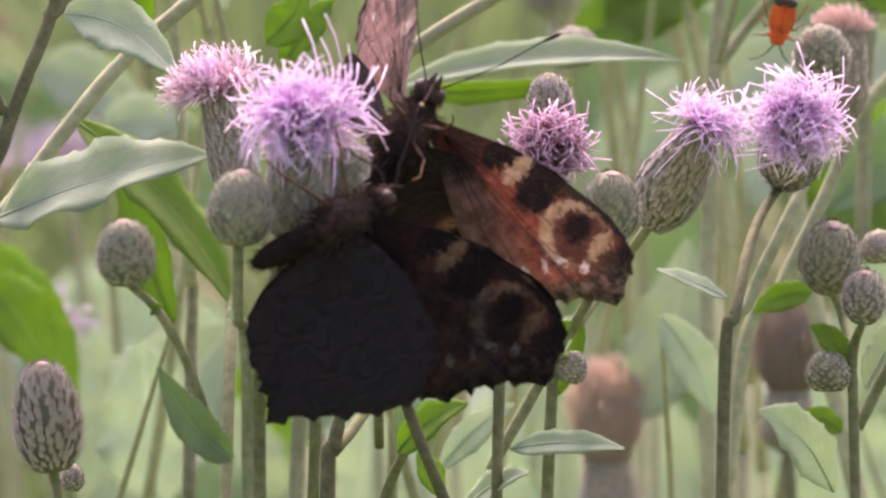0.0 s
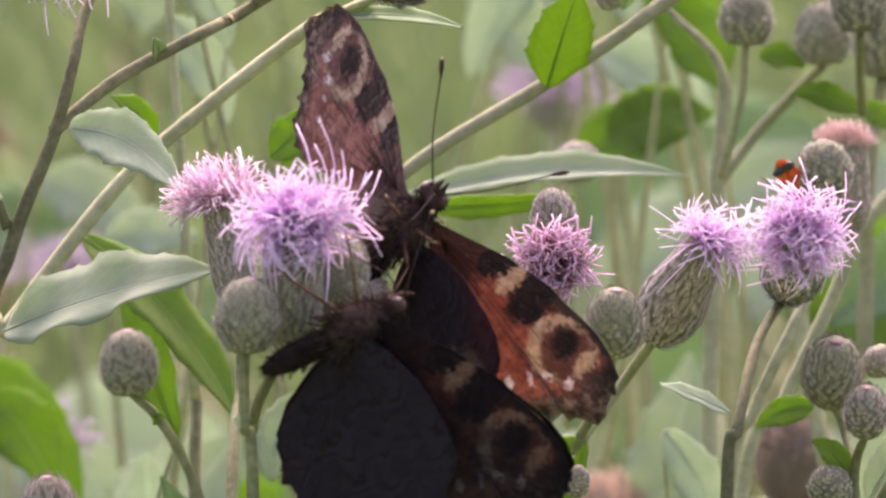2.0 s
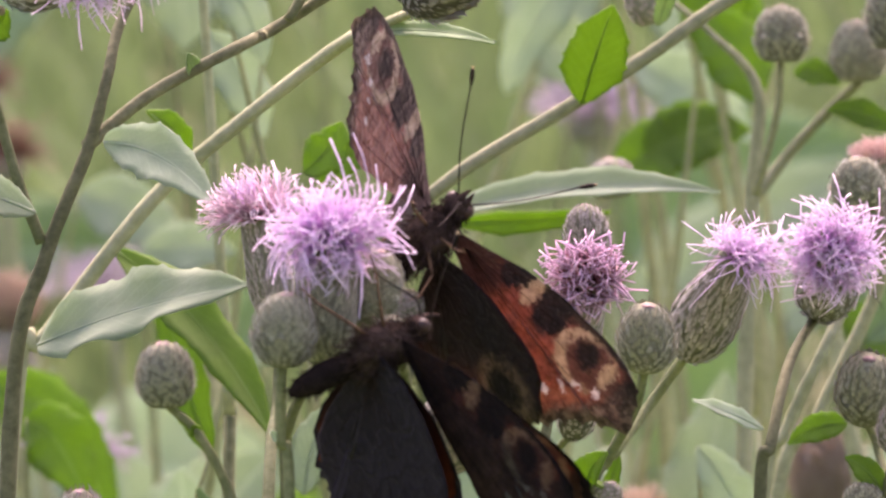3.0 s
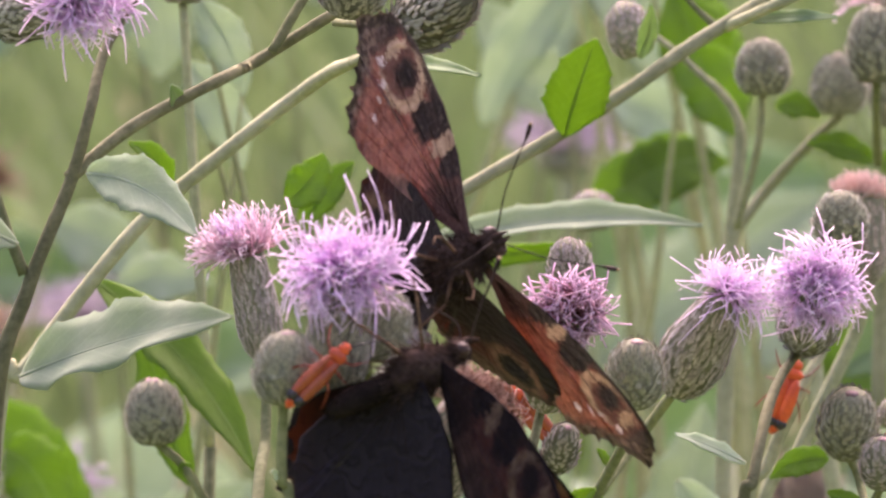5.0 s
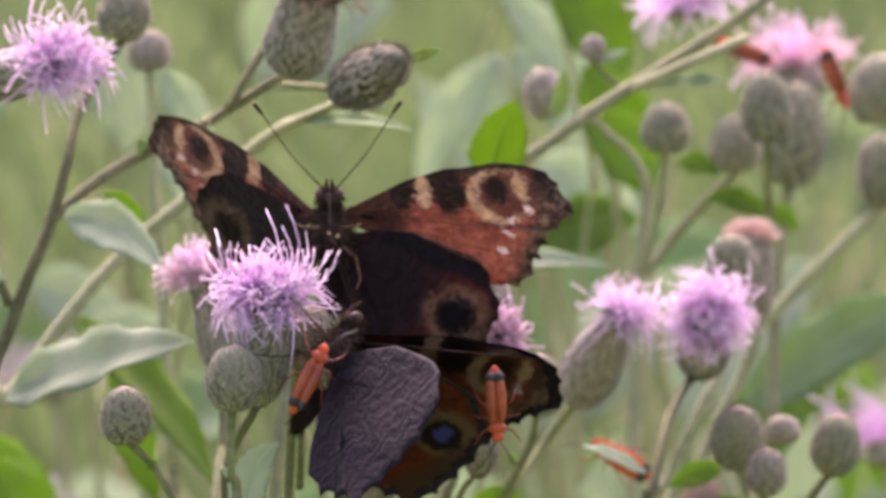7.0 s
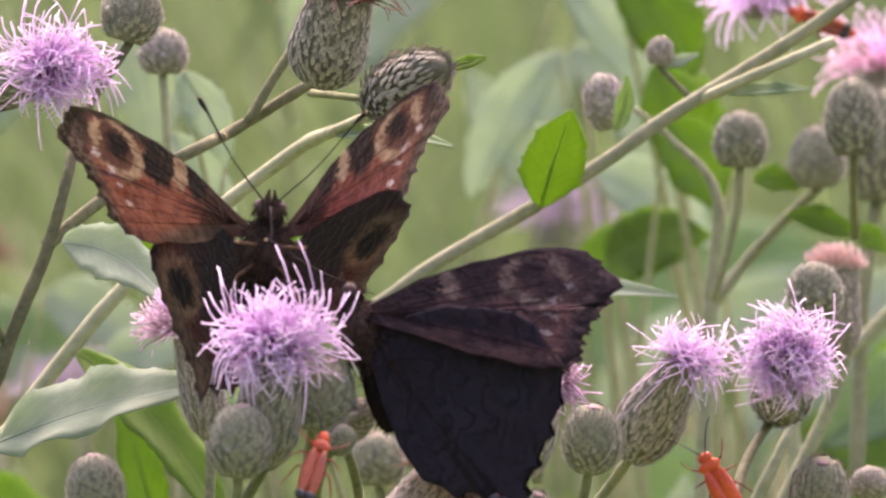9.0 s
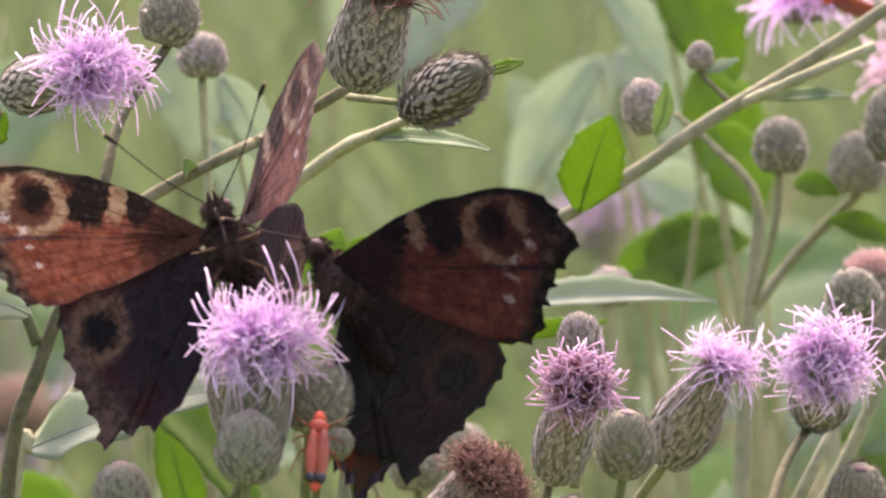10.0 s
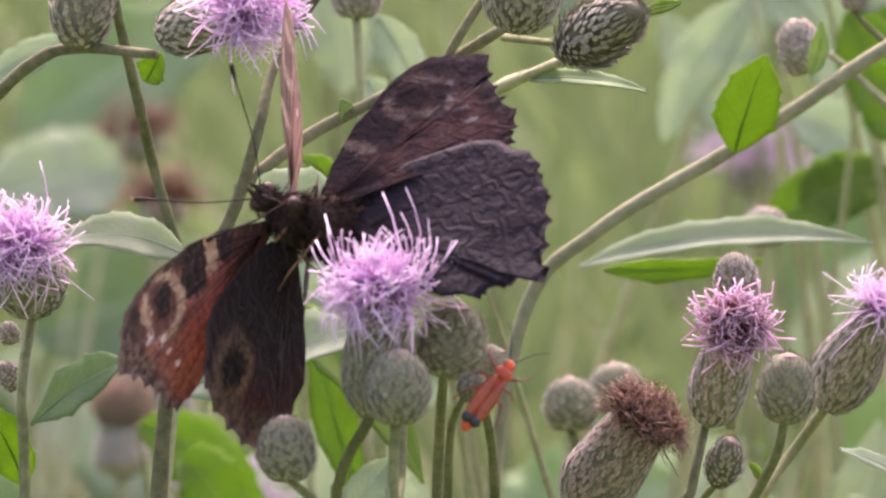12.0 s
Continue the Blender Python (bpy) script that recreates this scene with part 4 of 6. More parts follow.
# ---- leaves and stems out of focus behind ----
def blurred():
    rnd = random.Random(21)
    rows = [
        ((-0.0700, 0.3900, 0.8400), (-0.0500, 0.3900, 0.8167), 8.5, LEAF_GREEN, (0.002, 0, 0.004)),
        ((-0.0505, 0.4500, 0.7950), (-0.0263, 0.4500, 0.8242), 15, LEAF, (0.001, 0, 0.002)),
        ((-0.0377, 0.3900, 0.8012), (-0.0400, 0.3900, 0.8270), 12, LEAF, (0, 0, 0)),
        ((0.0352, 0.2400, 0.8429), (0.0425, 0.2400, 0.8292), 5.5, LEAF, (0.001, 0, 0)),
        ((0.0261, 0.4200, 0.8689), (0.0475, 0.4200, 0.8763), 8, LEAF_GREEN, (0, 0, 0.002)),
        ((0.0398, 0.3900, 0.8956), (0.0475, 0.3900, 0.8819), 8, LEAF_GREEN, (0.001, 0, 0)),
        ((0.0310, 0.5100, 0.8813), (0.0503, 0.5100, 0.8690), 8, LEAF, (0, 0, 0.002)),
        ((0.0636, 0.3900, 0.8459), (0.0963, 0.3900, 0.8651), 9, LEAF_MID, (0, 0, 0.002)),
        ((0.0248, 0.5100, 0.9126), (0.0403, 0.5100, 0.8917), 6, LEAF, (0.002, 0, 0)),
        ((0.0321, 0.4200, 0.9177), (0.0442, 0.4200, 0.9005), 9, LEAF_GREEN, (0.002, 0, 0)),
        ((0.0478, 0.4500, 0.8850), (0.0416, 0.4500, 0.8947), 8, LEAF_GREEN, (0, 0, 0)),
        ((0.0229, 0.6300, 0.8723), (0.0102, 0.6300, 0.8926), 8, LEAF, (0, 0, 0)),
        ((-0.0828, 0.2100, 0.9015), (-0.0712, 0.2100, 0.9078), 4, LEAF, (0, 0, 0)),
        ((-0.0610, 0.3300, 0.8392), (-0.0518, 0.3300, 0.8259), 8, LEAF_GREEN, (0, 0, 0.003)),
        ((-0.0315, 0.2700, 0.9079), (-0.0252, 0.2700, 0.8945), 5, LEAF, (0.001, 0, 0)),
        ((-0.0343, 0.3300, 0.8962), (-0.0261, 0.3300, 0.8805), 6, LEAF, (0.001, 0, 0)),
        ((-0.0492, 0.5100, 0.8505), (-0.0336, 0.5100, 0.8514), 6, LEAF, (0, 0, 0.001)),
        ((0.0259, 0.5100, 0.7883), (0.0241, 0.5100, 0.8104), 8, LEAF, (0, 0, 0)),
        ((-0.0317, 0.2100, 0.8448), (-0.0380, 0.2100, 0.8695), 5, LEAF_GREEN, (-0.001, 0, 0)),
        ((-0.0257, 0.3000, 0.8948), (-0.0331, 0.3000, 0.9070), 4.5, LEAF, (0, 0, 0)),
        ((0.0344, 0.4200, 0.8111), (0.0435, 0.4200, 0.8391), 9, LEAF, (0.002, 0, 0)),
        ((0.0722, 0.4800, 0.8052), (0.0794, 0.4800, 0.8379), 10, LEAF, (0.001, 0, 0)),
        ((0.0208, 0.5400, 0.7996), (0.0237, 0.5400, 0.8239), 9, LEAF, (-0.002, 0, 0)),
        ((0.0503, 0.6300, 0.7908), (0.0601, 0.6300, 0.8223), 9, LEAF_MID, (-0.001, 0, 0)),
        ((-0.0476, 0.5700, 0.7876), (-0.0578, 0.5700, 0.8180), 9, LEAF, (0.001, 0, 0)),
        ((-0.0115, 0.6300, 0.7682), (-0.0064, 0.6300, 0.7967), 14, LEAF, (0.002, 0, 0)),
        ((0.0164, 0.6900, 0.7616), (0.0196, 0.6900, 0.7919), 14, LEAF, (-0.002, 0, 0)),
        ((0.0425, 0.7800, 0.7517), (0.0501, 0.7800, 0.7876), 13, LEAF, (0.002, 0, 0)),
        ((0.0800, 0.6900, 0.7612), (0.0740, 0.6900, 0.7976), 14, LEAF, (0, 0, 0)),
        ((0.0644, 0.8400, 0.7451), (0.0591, 0.8400, 0.7767), 13, LEAF, (0.001, 0, 0)),
        ((-0.0306, 0.8100, 0.7489), (-0.0336, 0.8100, 0.7790), 13, LEAF, (0.001, 0, 0)),
        ((0.0297, 0.6300, 0.9030), (0.0534, 0.6300, 0.8677), 11, LEAF, (0.002, 0, 0.002)),
        ((0.0286, 0.7500, 0.8911), (0.0146, 0.7500, 0.8640), 8, LEAF, (0, 0, 0)),
        ((0.0394, 0.4200, 0.9022), (0.0478, 0.4200, 0.8856), 8, LEAF_GREEN, (0.001, 0, 0)),
        ((0.0312, 0.4200, 0.8723), (0.0457, 0.4200, 0.8772), 8, LEAF_GREEN, (0, 0, 0.001)),
        ((-0.0498, 0.6300, 0.8977), (-0.0449, 0.6300, 0.8781), 9, LEAF, (0.002, 0, 0)),
        ((-0.0631, 0.6300, 0.8530), (-0.0445, 0.6300, 0.8441), 8, LEAF, (0, 0, 0.001)),
        ((-0.0167, 0.2100, 0.8795), (-0.0095, 0.2100, 0.8887), 4, LEAF_GREEN, (0, 0, 0.001)),
    ]
    for base, tip, w, mat, sag in rows:
        foot = Vector((base[0] + rnd.uniform(-0.004, 0.004), base[1] + 0.004, base[2] - 0.09)) + Vector((rnd.uniform(-0.03, 0.03), 0.05, 0))
        p = thing("leafy_shoot", foot, "leafy thistle shoot out of focus" if mat is not LEAF else "pale hoary thistle shoot out of focus", "shoot", "shoots behind")
        stem(p, [foot, Vector(base).lerp(foot, 0.5) + Vector((0.001, 0, 0)), base], [0.8, 0.6, 0.2], STEM_PALE)
        leaf(p, base, tip, w, mat, sag=sag)
    for i in range(70):
        y = 0.55 + 1.9 * rnd.random()
        x = rnd.uniform(-0.075, 0.075) * (1 + y)
        foot = Vector((x, y, 0.62 - 0.06 * y + rnd.uniform(-0.05, 0.05)))
        top = foot + Vector((rnd.gauss(0, 0.03), rnd.gauss(0, 0.02), rnd.uniform(0.16, 0.32)))
        mat = rnd.choice((LEAF, LEAF, LEAF_GREEN, LEAF_MID))
        p = thing("leafy_shoot", foot, "leafy thistle shoot far out of focus", "shoot", "shoots behind")
        stem(p, [foot, foot.lerp(top, 0.5) + Vector((rnd.gauss(0, 0.006), 0, 0)), top], [1.4, 1.0, 0.15], STEM_PALE if i % 3 else STEM)
        for j in range(3):
            b = foot.lerp(top, rnd.uniform(0.3, 0.95))
            a = rnd.uniform(0, 6.28)
            leaf(p, b, b + Vector((math.cos(a) * 0.055, math.sin(a) * 0.02, rnd.uniform(-0.01, 0.05))), rnd.uniform(9, 20), mat, sag=(0, 0, 0.003))


blurred()
for n, (base, top, r, tuft) in enumerate((
        ((0.0298, 0.9300, 0.8437), (0.0298, 0.9300, 0.8495), 4.5, DISTANT), ((0.0302, 0.9900, 0.8416), (0.0301, 0.9900, 0.8463), 4.5, DISTANT),
        ((-0.0819, 0.7800, 0.8458), (-0.0820, 0.7800, 0.8511), 4.0, BROWN), ((0.0914, 0.4500, 0.8316), (0.0906, 0.4500, 0.8366), 4.2, LILAC),
        ((-0.0582, 0.4500, 0.8200), (-0.0578, 0.4500, 0.8236), 2.6, DISTANT), ((-0.0929, 0.9300, 0.8496), (-0.0935, 0.9300, 0.8552), 4.5, BROWN),
        ((-0.0665, 0.9300, 0.8101), (-0.0665, 0.9300, 0.8148), 3.5, DISTANT))):
    foot = Vector(base) + Vector((0.01, 0.03, -0.16))
    p = thing("creeping_thistle", foot, "distant thistle flower far out of focus", "thistle", "far thistles")
    stem(p, [foot, Vector(base).lerp(foot, 0.5) + Vector((0.004, 0, 0)), base], [1.2, 1.0, 0.8], STEM_PALE)
    head(p, base, top, r * 0.7, "vase", False, 40, florets=50, size=0.75, strand=tuft, splay=0.9, seed=150 + n)

for base, tip, w, mat, sag in (((0.0242, 0.5000, 0.9013), (0.0102, 0.5000, 0.8775), 6.5, LEAF, (-0.002, 0, 0)),
                               ((0.0275, 0.5500, 0.9002), (0.0483, 0.5500, 0.8731), 9.0, LEAF, (0.002, 0, 0.002)),
                               ((0.0379, 0.4000, 0.9038), (0.0449, 0.4000, 0.8831), 8.5, LEAF_GREEN, (0.001, 0, 0))):
    foot = Vector(base) + Vector((0.015, 0.05, -0.10))
    p = thing("leafy_shoot", foot, "leafy thistle shoot out of focus" if mat is not LEAF else "pale hoary thistle shoot out of focus", "shoot", "shoots behind")
    stem(p, [foot, Vector(base).lerp(foot, 0.5) + Vector((0.002, 0, 0)), base], [1.0, 0.8, 0.2], STEM_PALE)
    leaf(p, base, tip, w, mat, sag=sag)

pale_bud = thing("creeping_thistle", (-0.0290, 0.2100, 0.8500), "pale round thistle bud on a thin stem", "thistle", "far thistles")
head(pale_bud, (-0.0325, 0.2000, 0.9107), (-0.0324, 0.2000, 0.9168), 2.9, "bud", False, 50, mat=BRACT_PURPLE, seed=171)
stem(pale_bud, [(-0.0290, 0.2100, 0.8500), (-0.0310, 0.2050, 0.8850), (-0.0325, 0.2000, 0.9106)], [0.7, 0.6, 0.5], STEM_PALE)
for n, base in enumerate(((-0.0817, 0.6000, 0.8140), (-0.0757, 0.6400, 0.8200))):
    foot = Vector(base) + Vector((0.01, 0.03, -0.14))
    p = thing("seed_head", foot, "greyish thistle seed head far out of focus", "seed head", "seed heads")
    stem(p, [foot, Vector(base).lerp(foot, 0.5) + Vector((0.004, 0, 0)), base], [1.2, 1.0, 0.8], STEM_PALE)
    head(p, base, Vector(base) + Vector((0, 0, 0.009)), 3.4, "vase", False, 40, mat=BRACT_PURPLE, florets=160, strand=FLUFF, splay=0.3, size=0.8, dome=0.5, seed=181 + n)


# ---- butterflies ----
def wing_materials(fore, ringed):
    """The under and the upper side of a wing; daylight on one side shines through to the other."""
    made = []
    for side in ("under", "upper"):
        m, nt, out = material(("forewing_" if fore else "hindwing_") + side + ("_ringed" if ringed else ""))
        k = Net(nt)
        co = k.coords()
        sx, sy, _ = k.split(co)
        grain = k.noise(co, 900, 4)
        soft = k.noise(co, 260, 3)
        jag = k.math('MULTIPLY', k.math('SUBTRACT', k.noise(co, 1400, 4, 0.75), 0.5), 3.0)
        jx = k.math('ADD', jag, k.math('MULTIPLY', k.math('SUBTRACT', soft, 0.5), 2.6))
        x = k.math('ADD', k.math('MULTIPLY', k.math('ABSOLUTE', sx), 1000.0), jx)
        y = k.math('ADD', k.math('MULTIPLY', sy, 1000.0), k.math('SUBTRACT', k.math('MULTIPLY', k.math('SUBTRACT', k.noise(co, 330, 3), 0.5), 2.6), jag))
        black = (0.010, 0.008, 0.008)
        if not fore:
            x, y = k.math('MULTIPLY', x, 1.11), k.math('MULTIPLY', y, 1.11)
        if fore:
            red = k.mix(k.step(grain, 0.3, 0.7), (0.24, 0.045, 0.018), (0.46, 0.105, 0.035))
            cream = k.mix(grain, (0.46, 0.31, 0.17), (0.66, 0.50, 0.31))
            col = k.mix(k.blob(x, y, 3.0, -1, 5.5, 6, 0.8), red, (0.05, 0.016, 0.010))
            edge = k.math('ADD', y, k.math('MULTIPLY', x, -0.06))
            col = k.mix(k.step(edge, 1.4, 3.0), col, (0.05, 0.030, 0.02))
            col = k.mix(k.blob(x, y, 8.6, 2.6, 1.8, 3.0), col, black)
            col = k.mix(k.blob(x, y, 11.3, 2.3, 1.1, 2.8), col, cream)
            col = k.mix(k.blob(x, y, 14.8, 1.9, 2.5, 3.9), col, black)
            col = k.mix(k.blob(x, y, 21.2, 0.0, 4.2, 4.4, 0.15), col, cream)
            col = k.mix(k.blob(x, y, 22.3, 0.2, 3.7, 3.6, 0.25), col, (0.17, 0.05, 0.028))
            col = k.mix(k.blob(x, y, 21.2, 1.0, 1.7, 2.2, 0.7), col, black)
            col = k.mix(k.blob(x, y, 24.6, 1.2, 0.8, 2.5, 0.5), col, cream)
            col = k.mix(k.blob(x, y, 28.6, 0.6, 3.0, 5.0, 0.6), col, (0.045, 0.028, 0.022))
            for px, py in ((24.8, -2.4), (22.4, -4.0), (21.3, -6.0), (20.0, -8.4)):
                col = k.mix(k.blob(x, y, px, py, 0.6, 0.55, 0.5), col, (0.80, 0.74, 0.74))
            col = k.mix(k.math('MULTIPLY', k.step(k.noise(co, 620, 5, 0.7), 0.42, 0.72), 0.45), col, (0.06, 0.024, 0.016))
            margin = k.math('ADD', k.math('MULTIPLY', x, 0.80), k.math('MULTIPLY', y, -0.42))
            rim = k.step(margin, 20.9, 23.2)
            col = k.mix(rim, col, k.mix(k.step(k.noise(co, 800, 3), 0.42, 0.62), (0.06, 0.034, 0.026), (0.26, 0.17, 0.12)))
        else:
            col = k.mix(k.step(grain, 0.3, 0.7), (0.16, 0.030, 0.014), (0.27, 0.06, 0.022))
            col = k.mix(k.blob(x, y, 6.0, -5.5, 11, 11, 0.9), col, (0.035, 0.014, 0.010))
            col = k.mix(k.blob(x, y, 20.0, -5.2, 5.0, 4.6, 0.35), col, (0.30, 0.19, 0.12))
            col = k.mix(k.blob(x, y, 19.6, -5.6, 3.3, 3.2, 0.35), col, black)
            if side == "upper":
                col = k.mix(k.blob(x, y, 19.6, -5.2, 1.4, 1.6, 0.5), col, (0.10, 0.12, 0.50))
            col = k.mix(k.step(k.math('ADD', k.math('MULTIPLY', x, 0.75), k.math('MULTIPLY', y, -0.5)), 19.4, 21.6), col, (0.11, 0.06, 0.04))
        if side == "under":
            w = nt.nodes.new("ShaderNodeTexWave")
            w.inputs["Scale"].default_value, w.inputs["Distortion"].default_value = 105, 15.0
            w.inputs["Detail"].default_value, w.inputs["Detail Scale"].default_value = 4, 2.6
            k.put(w.inputs["Vector"], co)
            line = k.math('MULTIPLY', k.step(w.outputs[1], 0.62, 0.98), k.math('MULTIPLY', k.step(soft, 0.35, 0.65), 0.8))
            skin = k.mix(line, k.mix(soft, (0.012, 0.010, 0.013), (0.029, 0.024, 0.030)) if ringed or not fore else k.mix(soft, (0.008, 0.0066, 0.008), (0.016, 0.013, 0.015)), (0.008, 0.0065, 0.008))
            skin = k.mix(k.math('MULTIPLY', k.step(grain, 0.62, 0.8), 0.4 if fore and ringed else 0.2), skin, (0.05, 0.038, 0.036))
            if ringed and not fore:
                tan = k.mix(k.step(grain, 0.35, 0.65), (0.05, 0.032, 0.022), (0.22, 0.14, 0.09))
                ring = k.math('MULTIPLY', k.blob(x, y, 19.6, -5.4, 5.0, 4.7, 0.5), 0.7)
                skin = k.mix(ring, skin, tan)
                skin = k.mix(k.blob(x, y, 19.4, -5.6, 2.9, 2.8, 0.8), skin, black)
                outer = k.step(k.math('ADD', k.math('MULTIPLY', x, 0.75), k.math('MULTIPLY', y, -0.5)), 19.0, 22.5)
                skin = k.mix(k.math('MULTIPLY', outer, 0.55), skin, tan)
            if fore:
                dull = nt.nodes.new("ShaderNodeHueSaturation")
                dull.inputs["Saturation"].default_value, dull.inputs["Value"].default_value = (0.62, 1.05) if ringed else (0.55, 0.27)
                k.put(dull.inputs["Color"], col)
                skin = k.mix(k.math('ADD', k.math('MULTIPLY', k.step(k.noise(co, 420, 5, 0.7), 0.35, 0.65), 0.6 if ringed else 0.36), 0.25 if ringed else 0.03), skin, dull.outputs[0])
                skin = k.mix(k.math('MULTIPLY', k.step(k.noise(co, 1100, 3, 0.6), 0.58, 0.70), 0.3 if ringed else 0.05), skin, (0.30, 0.22, 0.18))
            s = k.surface(skin, 0.6, k.bump(k.math('ADD', k.math('MULTIPLY', grain, 0.5), k.math('ADD', k.math('MULTIPLY', w.outputs[1], 0.45), k.math('MULTIPLY', soft, 0.8))), 0.6, 0.0004), (0.30 if ringed else 0.02) if fore else 0.05, 0.0 if fore and not ringed else 0.045, (1.0, 0.74, 0.62) if ringed else (0.9, 0.8, 0.9))
            hue = nt.nodes.new("ShaderNodeGamma")
            k.put(hue.inputs[0], col)
            hue.inputs[1].default_value = 0.75
            s = k.blend((0.28 if ringed else 0.06) if fore else 0.16 if ringed else 0.05, s, k.shine(hue.outputs[0]))
        else:
            s = k.blend(0.42, k.surface(k.mix(0.5, col, (0.02, 0.008, 0.006)), 0.6, k.bump(grain, 0.4, 0.0002), 0.0, 0.03), k.shine(k.mix(0.4 if fore else 0.12, col, (0.80, 0.66, 0.56))))
        nt.links.new(s, out.inputs[0])
        made.append(m)
    return made


SKINS = {True: (wing_materials(True, True), wing_materials(False, True)), False: (wing_materials(True, False), wing_materials(False, False))}
FUR = plain("butterfly_fur", (0.025, 0.017, 0.013), (0.085, 0.058, 0.045), 2500, 0.85, sheen=0.0, vary=0.4, joined=True, spec=0.0)
FUR_DARK = plain("butterfly_belly", (0.010, 0.008, 0.007), (0.028, 0.020, 0.016), 2500, 0.9, vary=0.3, joined=True, spec=0.0)
VEIN = plain("wing_vein", (0.012, 0.008, 0.007), (0.035, 0.022, 0.017), 2500, 0.8, spec=0.0)
LIMB = plain("butterfly_leg", (0.06, 0.036, 0.02), (0.15, 0.09, 0.05), 3000, 0.6, spec=0.05)
FEELER = plain("antenna_dark", (0.015, 0.011, 0.009), (0.045, 0.033, 0.025), 3000, 0.6, spec=0.04)
CLUB = plain("antenna_tip", (0.30, 0.20, 0.08), (0.45, 0.32, 0.14), 3000, 0.5)
EYE = plain("butterfly_eye", (0.035, 0.018, 0.012), (0.07, 0.035, 0.022), 4000, 0.5, spec=0.3)

FORE_EDGE = ((0, 0.9), (4, 2.3), (9, 4.0), (15, 5.2), (21, 5.2), (26, 4.3), (28.6, 2.9), (29.9, 0.8), (30.0, -1.0), (30.9, -2.4), (31.0, -4.0), (29.0, -5.0), (28.3, -6.4), (26.9, -6.6),
             (26.6, -8.2), (25.2, -8.6), (25.1, -10.4), (23.7, -10.9), (23.6, -12.7), (22.2, -13.1), (21.0, -14.6), (18.5, -14.0), (14, -11.2), (8, -7.2), (3, -3.2), (0, -1.0))
HIND_EDGE = ((0, 1.0), (4.0, 3.2), (8.9, 4.6), (14.9, 4.3), (19.8, 2.6), (22.8, -1.0), (23.4, -3.3), (22.8, -5.0), (23.2, -7.1), (22.0, -8.7), (22.1, -10.9), (20.7, -12.2),
             (20.6, -14.5), (19.1, -15.7), (19.4, -17.7), (18.2, -19.6), (16.8, -18.6), (16.0, -17.2), (14.2, -18.6), (13.1, -17.5), (11.1, -18.6), (9.5, -17.0), (6.9, -16.2), (4.0, -12.4), (1.6, -6.9), (0, -1.2))


def wing(name, parent, fore, sign, ringed):
    """A thin wing with an under and an upper skin, a scalloped edge, low ripples and raised veins."""
    edge = FORE_EDGE if fore else HIND_EDGE
    rnd = random.Random(3 if fore else 4)
    pts = []
    for a, b in zip(edge, edge[1:] + edge[:1]):
        for q in (0, 0.5):
            rag = 0.55 if a[0] > 12 and q else 0.0
            pts.append((a[0] + (b[0] - a[0]) * q - rag * rnd.random(), a[1] + (b[1] - a[1]) * q + rag * rnd.uniform(-0.6, 1)))
    cx, cy = (2.0, -0.3) if fore else (2.0, -2.0)
    rings = [0.0, 0.2, 0.4, 0.6, 0.8, 0.93, 1.0]
    bm = bmesh.new()

    def lift(x, y):
        r = math.hypot(x, y)
        return (0.035 * math.sin(math.atan2(y, x) * 17) * min(1, r / 12) + 0.5 * noise.noise((x * 0.11, y * 0.11, 2 if fore else 5)) * min(1, r / 10) - 0.0022 * r * r * 0.6)

    layers = []
    for layer, off in (("under", -0.04), ("upper", 0.04)):
        got = [[bm.verts.new((sign * cx * 0.001, cy * 0.001, (lift(cx, cy) + off) * 0.001))]]
        for q in rings[1:]:
            row = []
            for px, py in pts:
                x, y = cx + (px - cx) * q, cy + (py - cy) * q
                row.append(bm.verts.new((sign * x * 0.001, y * 0.001, (lift(x, y) + (off if q < 1 else off * 0.4)) * 0.001)))
            got.append(row)
        layers.append(got)
    n = len(pts)
    for li, got in enumerate(layers):
        flip = (li == 0) == (sign > 0)
        for j in range(n):
            f = (got[0][0], got[1][j], got[1][(j + 1) % n])
            face = bm.faces.new(f if flip else f[::-1])
            face.material_index = li
        for ring, (a, b) in enumerate(zip(got[1:], got[2:])):
            for j in range(n):
                f = (a[j], b[j], b[(j + 1) % n], a[(j + 1) % n])
                face = bm.faces.new(f if flip else f[::-1])
                face.material_index = li if ring < 4 else 0
    for j in range(n):
        bm.faces.new((layers[0][-1][j], layers[0][-1][(j + 1) % n], layers[1][-1][(j + 1) % n], layers[1][-1][j]))
    bm.normal_update()
    me = bpy.data.meshes.new(name)
    bm.to_mesh(me)
    bm.free()
    mats = SKINS[ringed][0 if fore else 1]
    me.materials.append(mats[0])
    me.materials.append(mats[1])
    for p in me.polygons:
        p.use_smooth = True
    ob = new(name, me)
    ob.parent = parent
    tagged(ob, "blackish under, rust-red with eyespots above" if fore else "blackish scalloped wing with a ringed eyespot" if ringed else "blackish scalloped wing")
    ends = [pts[i] for i in ((6, 12, 16, 22, 26, 30, 34, 38) if fore else (10, 14, 18, 22, 26, 30, 36, 42))]
    for px, py in ends:
        line = [Vector((sign * (cx + (px - cx) * q) * 0.001, (cy + (py - cy) * q) * 0.001, (lift(cx + (px - cx) * q, cy + (py - cy) * q) - 0.04) * 0.001)) for q in (0.0, 0.35, 0.7, 0.97)]
        bm = tube_bm(line, [0.00006, 0.00004, 0.00003, 0.00001], 5, 4)
        me = bpy.data.meshes.new("vein")
        bm.to_mesh(me)
        bm.free()
        me.materials.append(VEIN)
        new("vein", me).parent = ob
    return ob


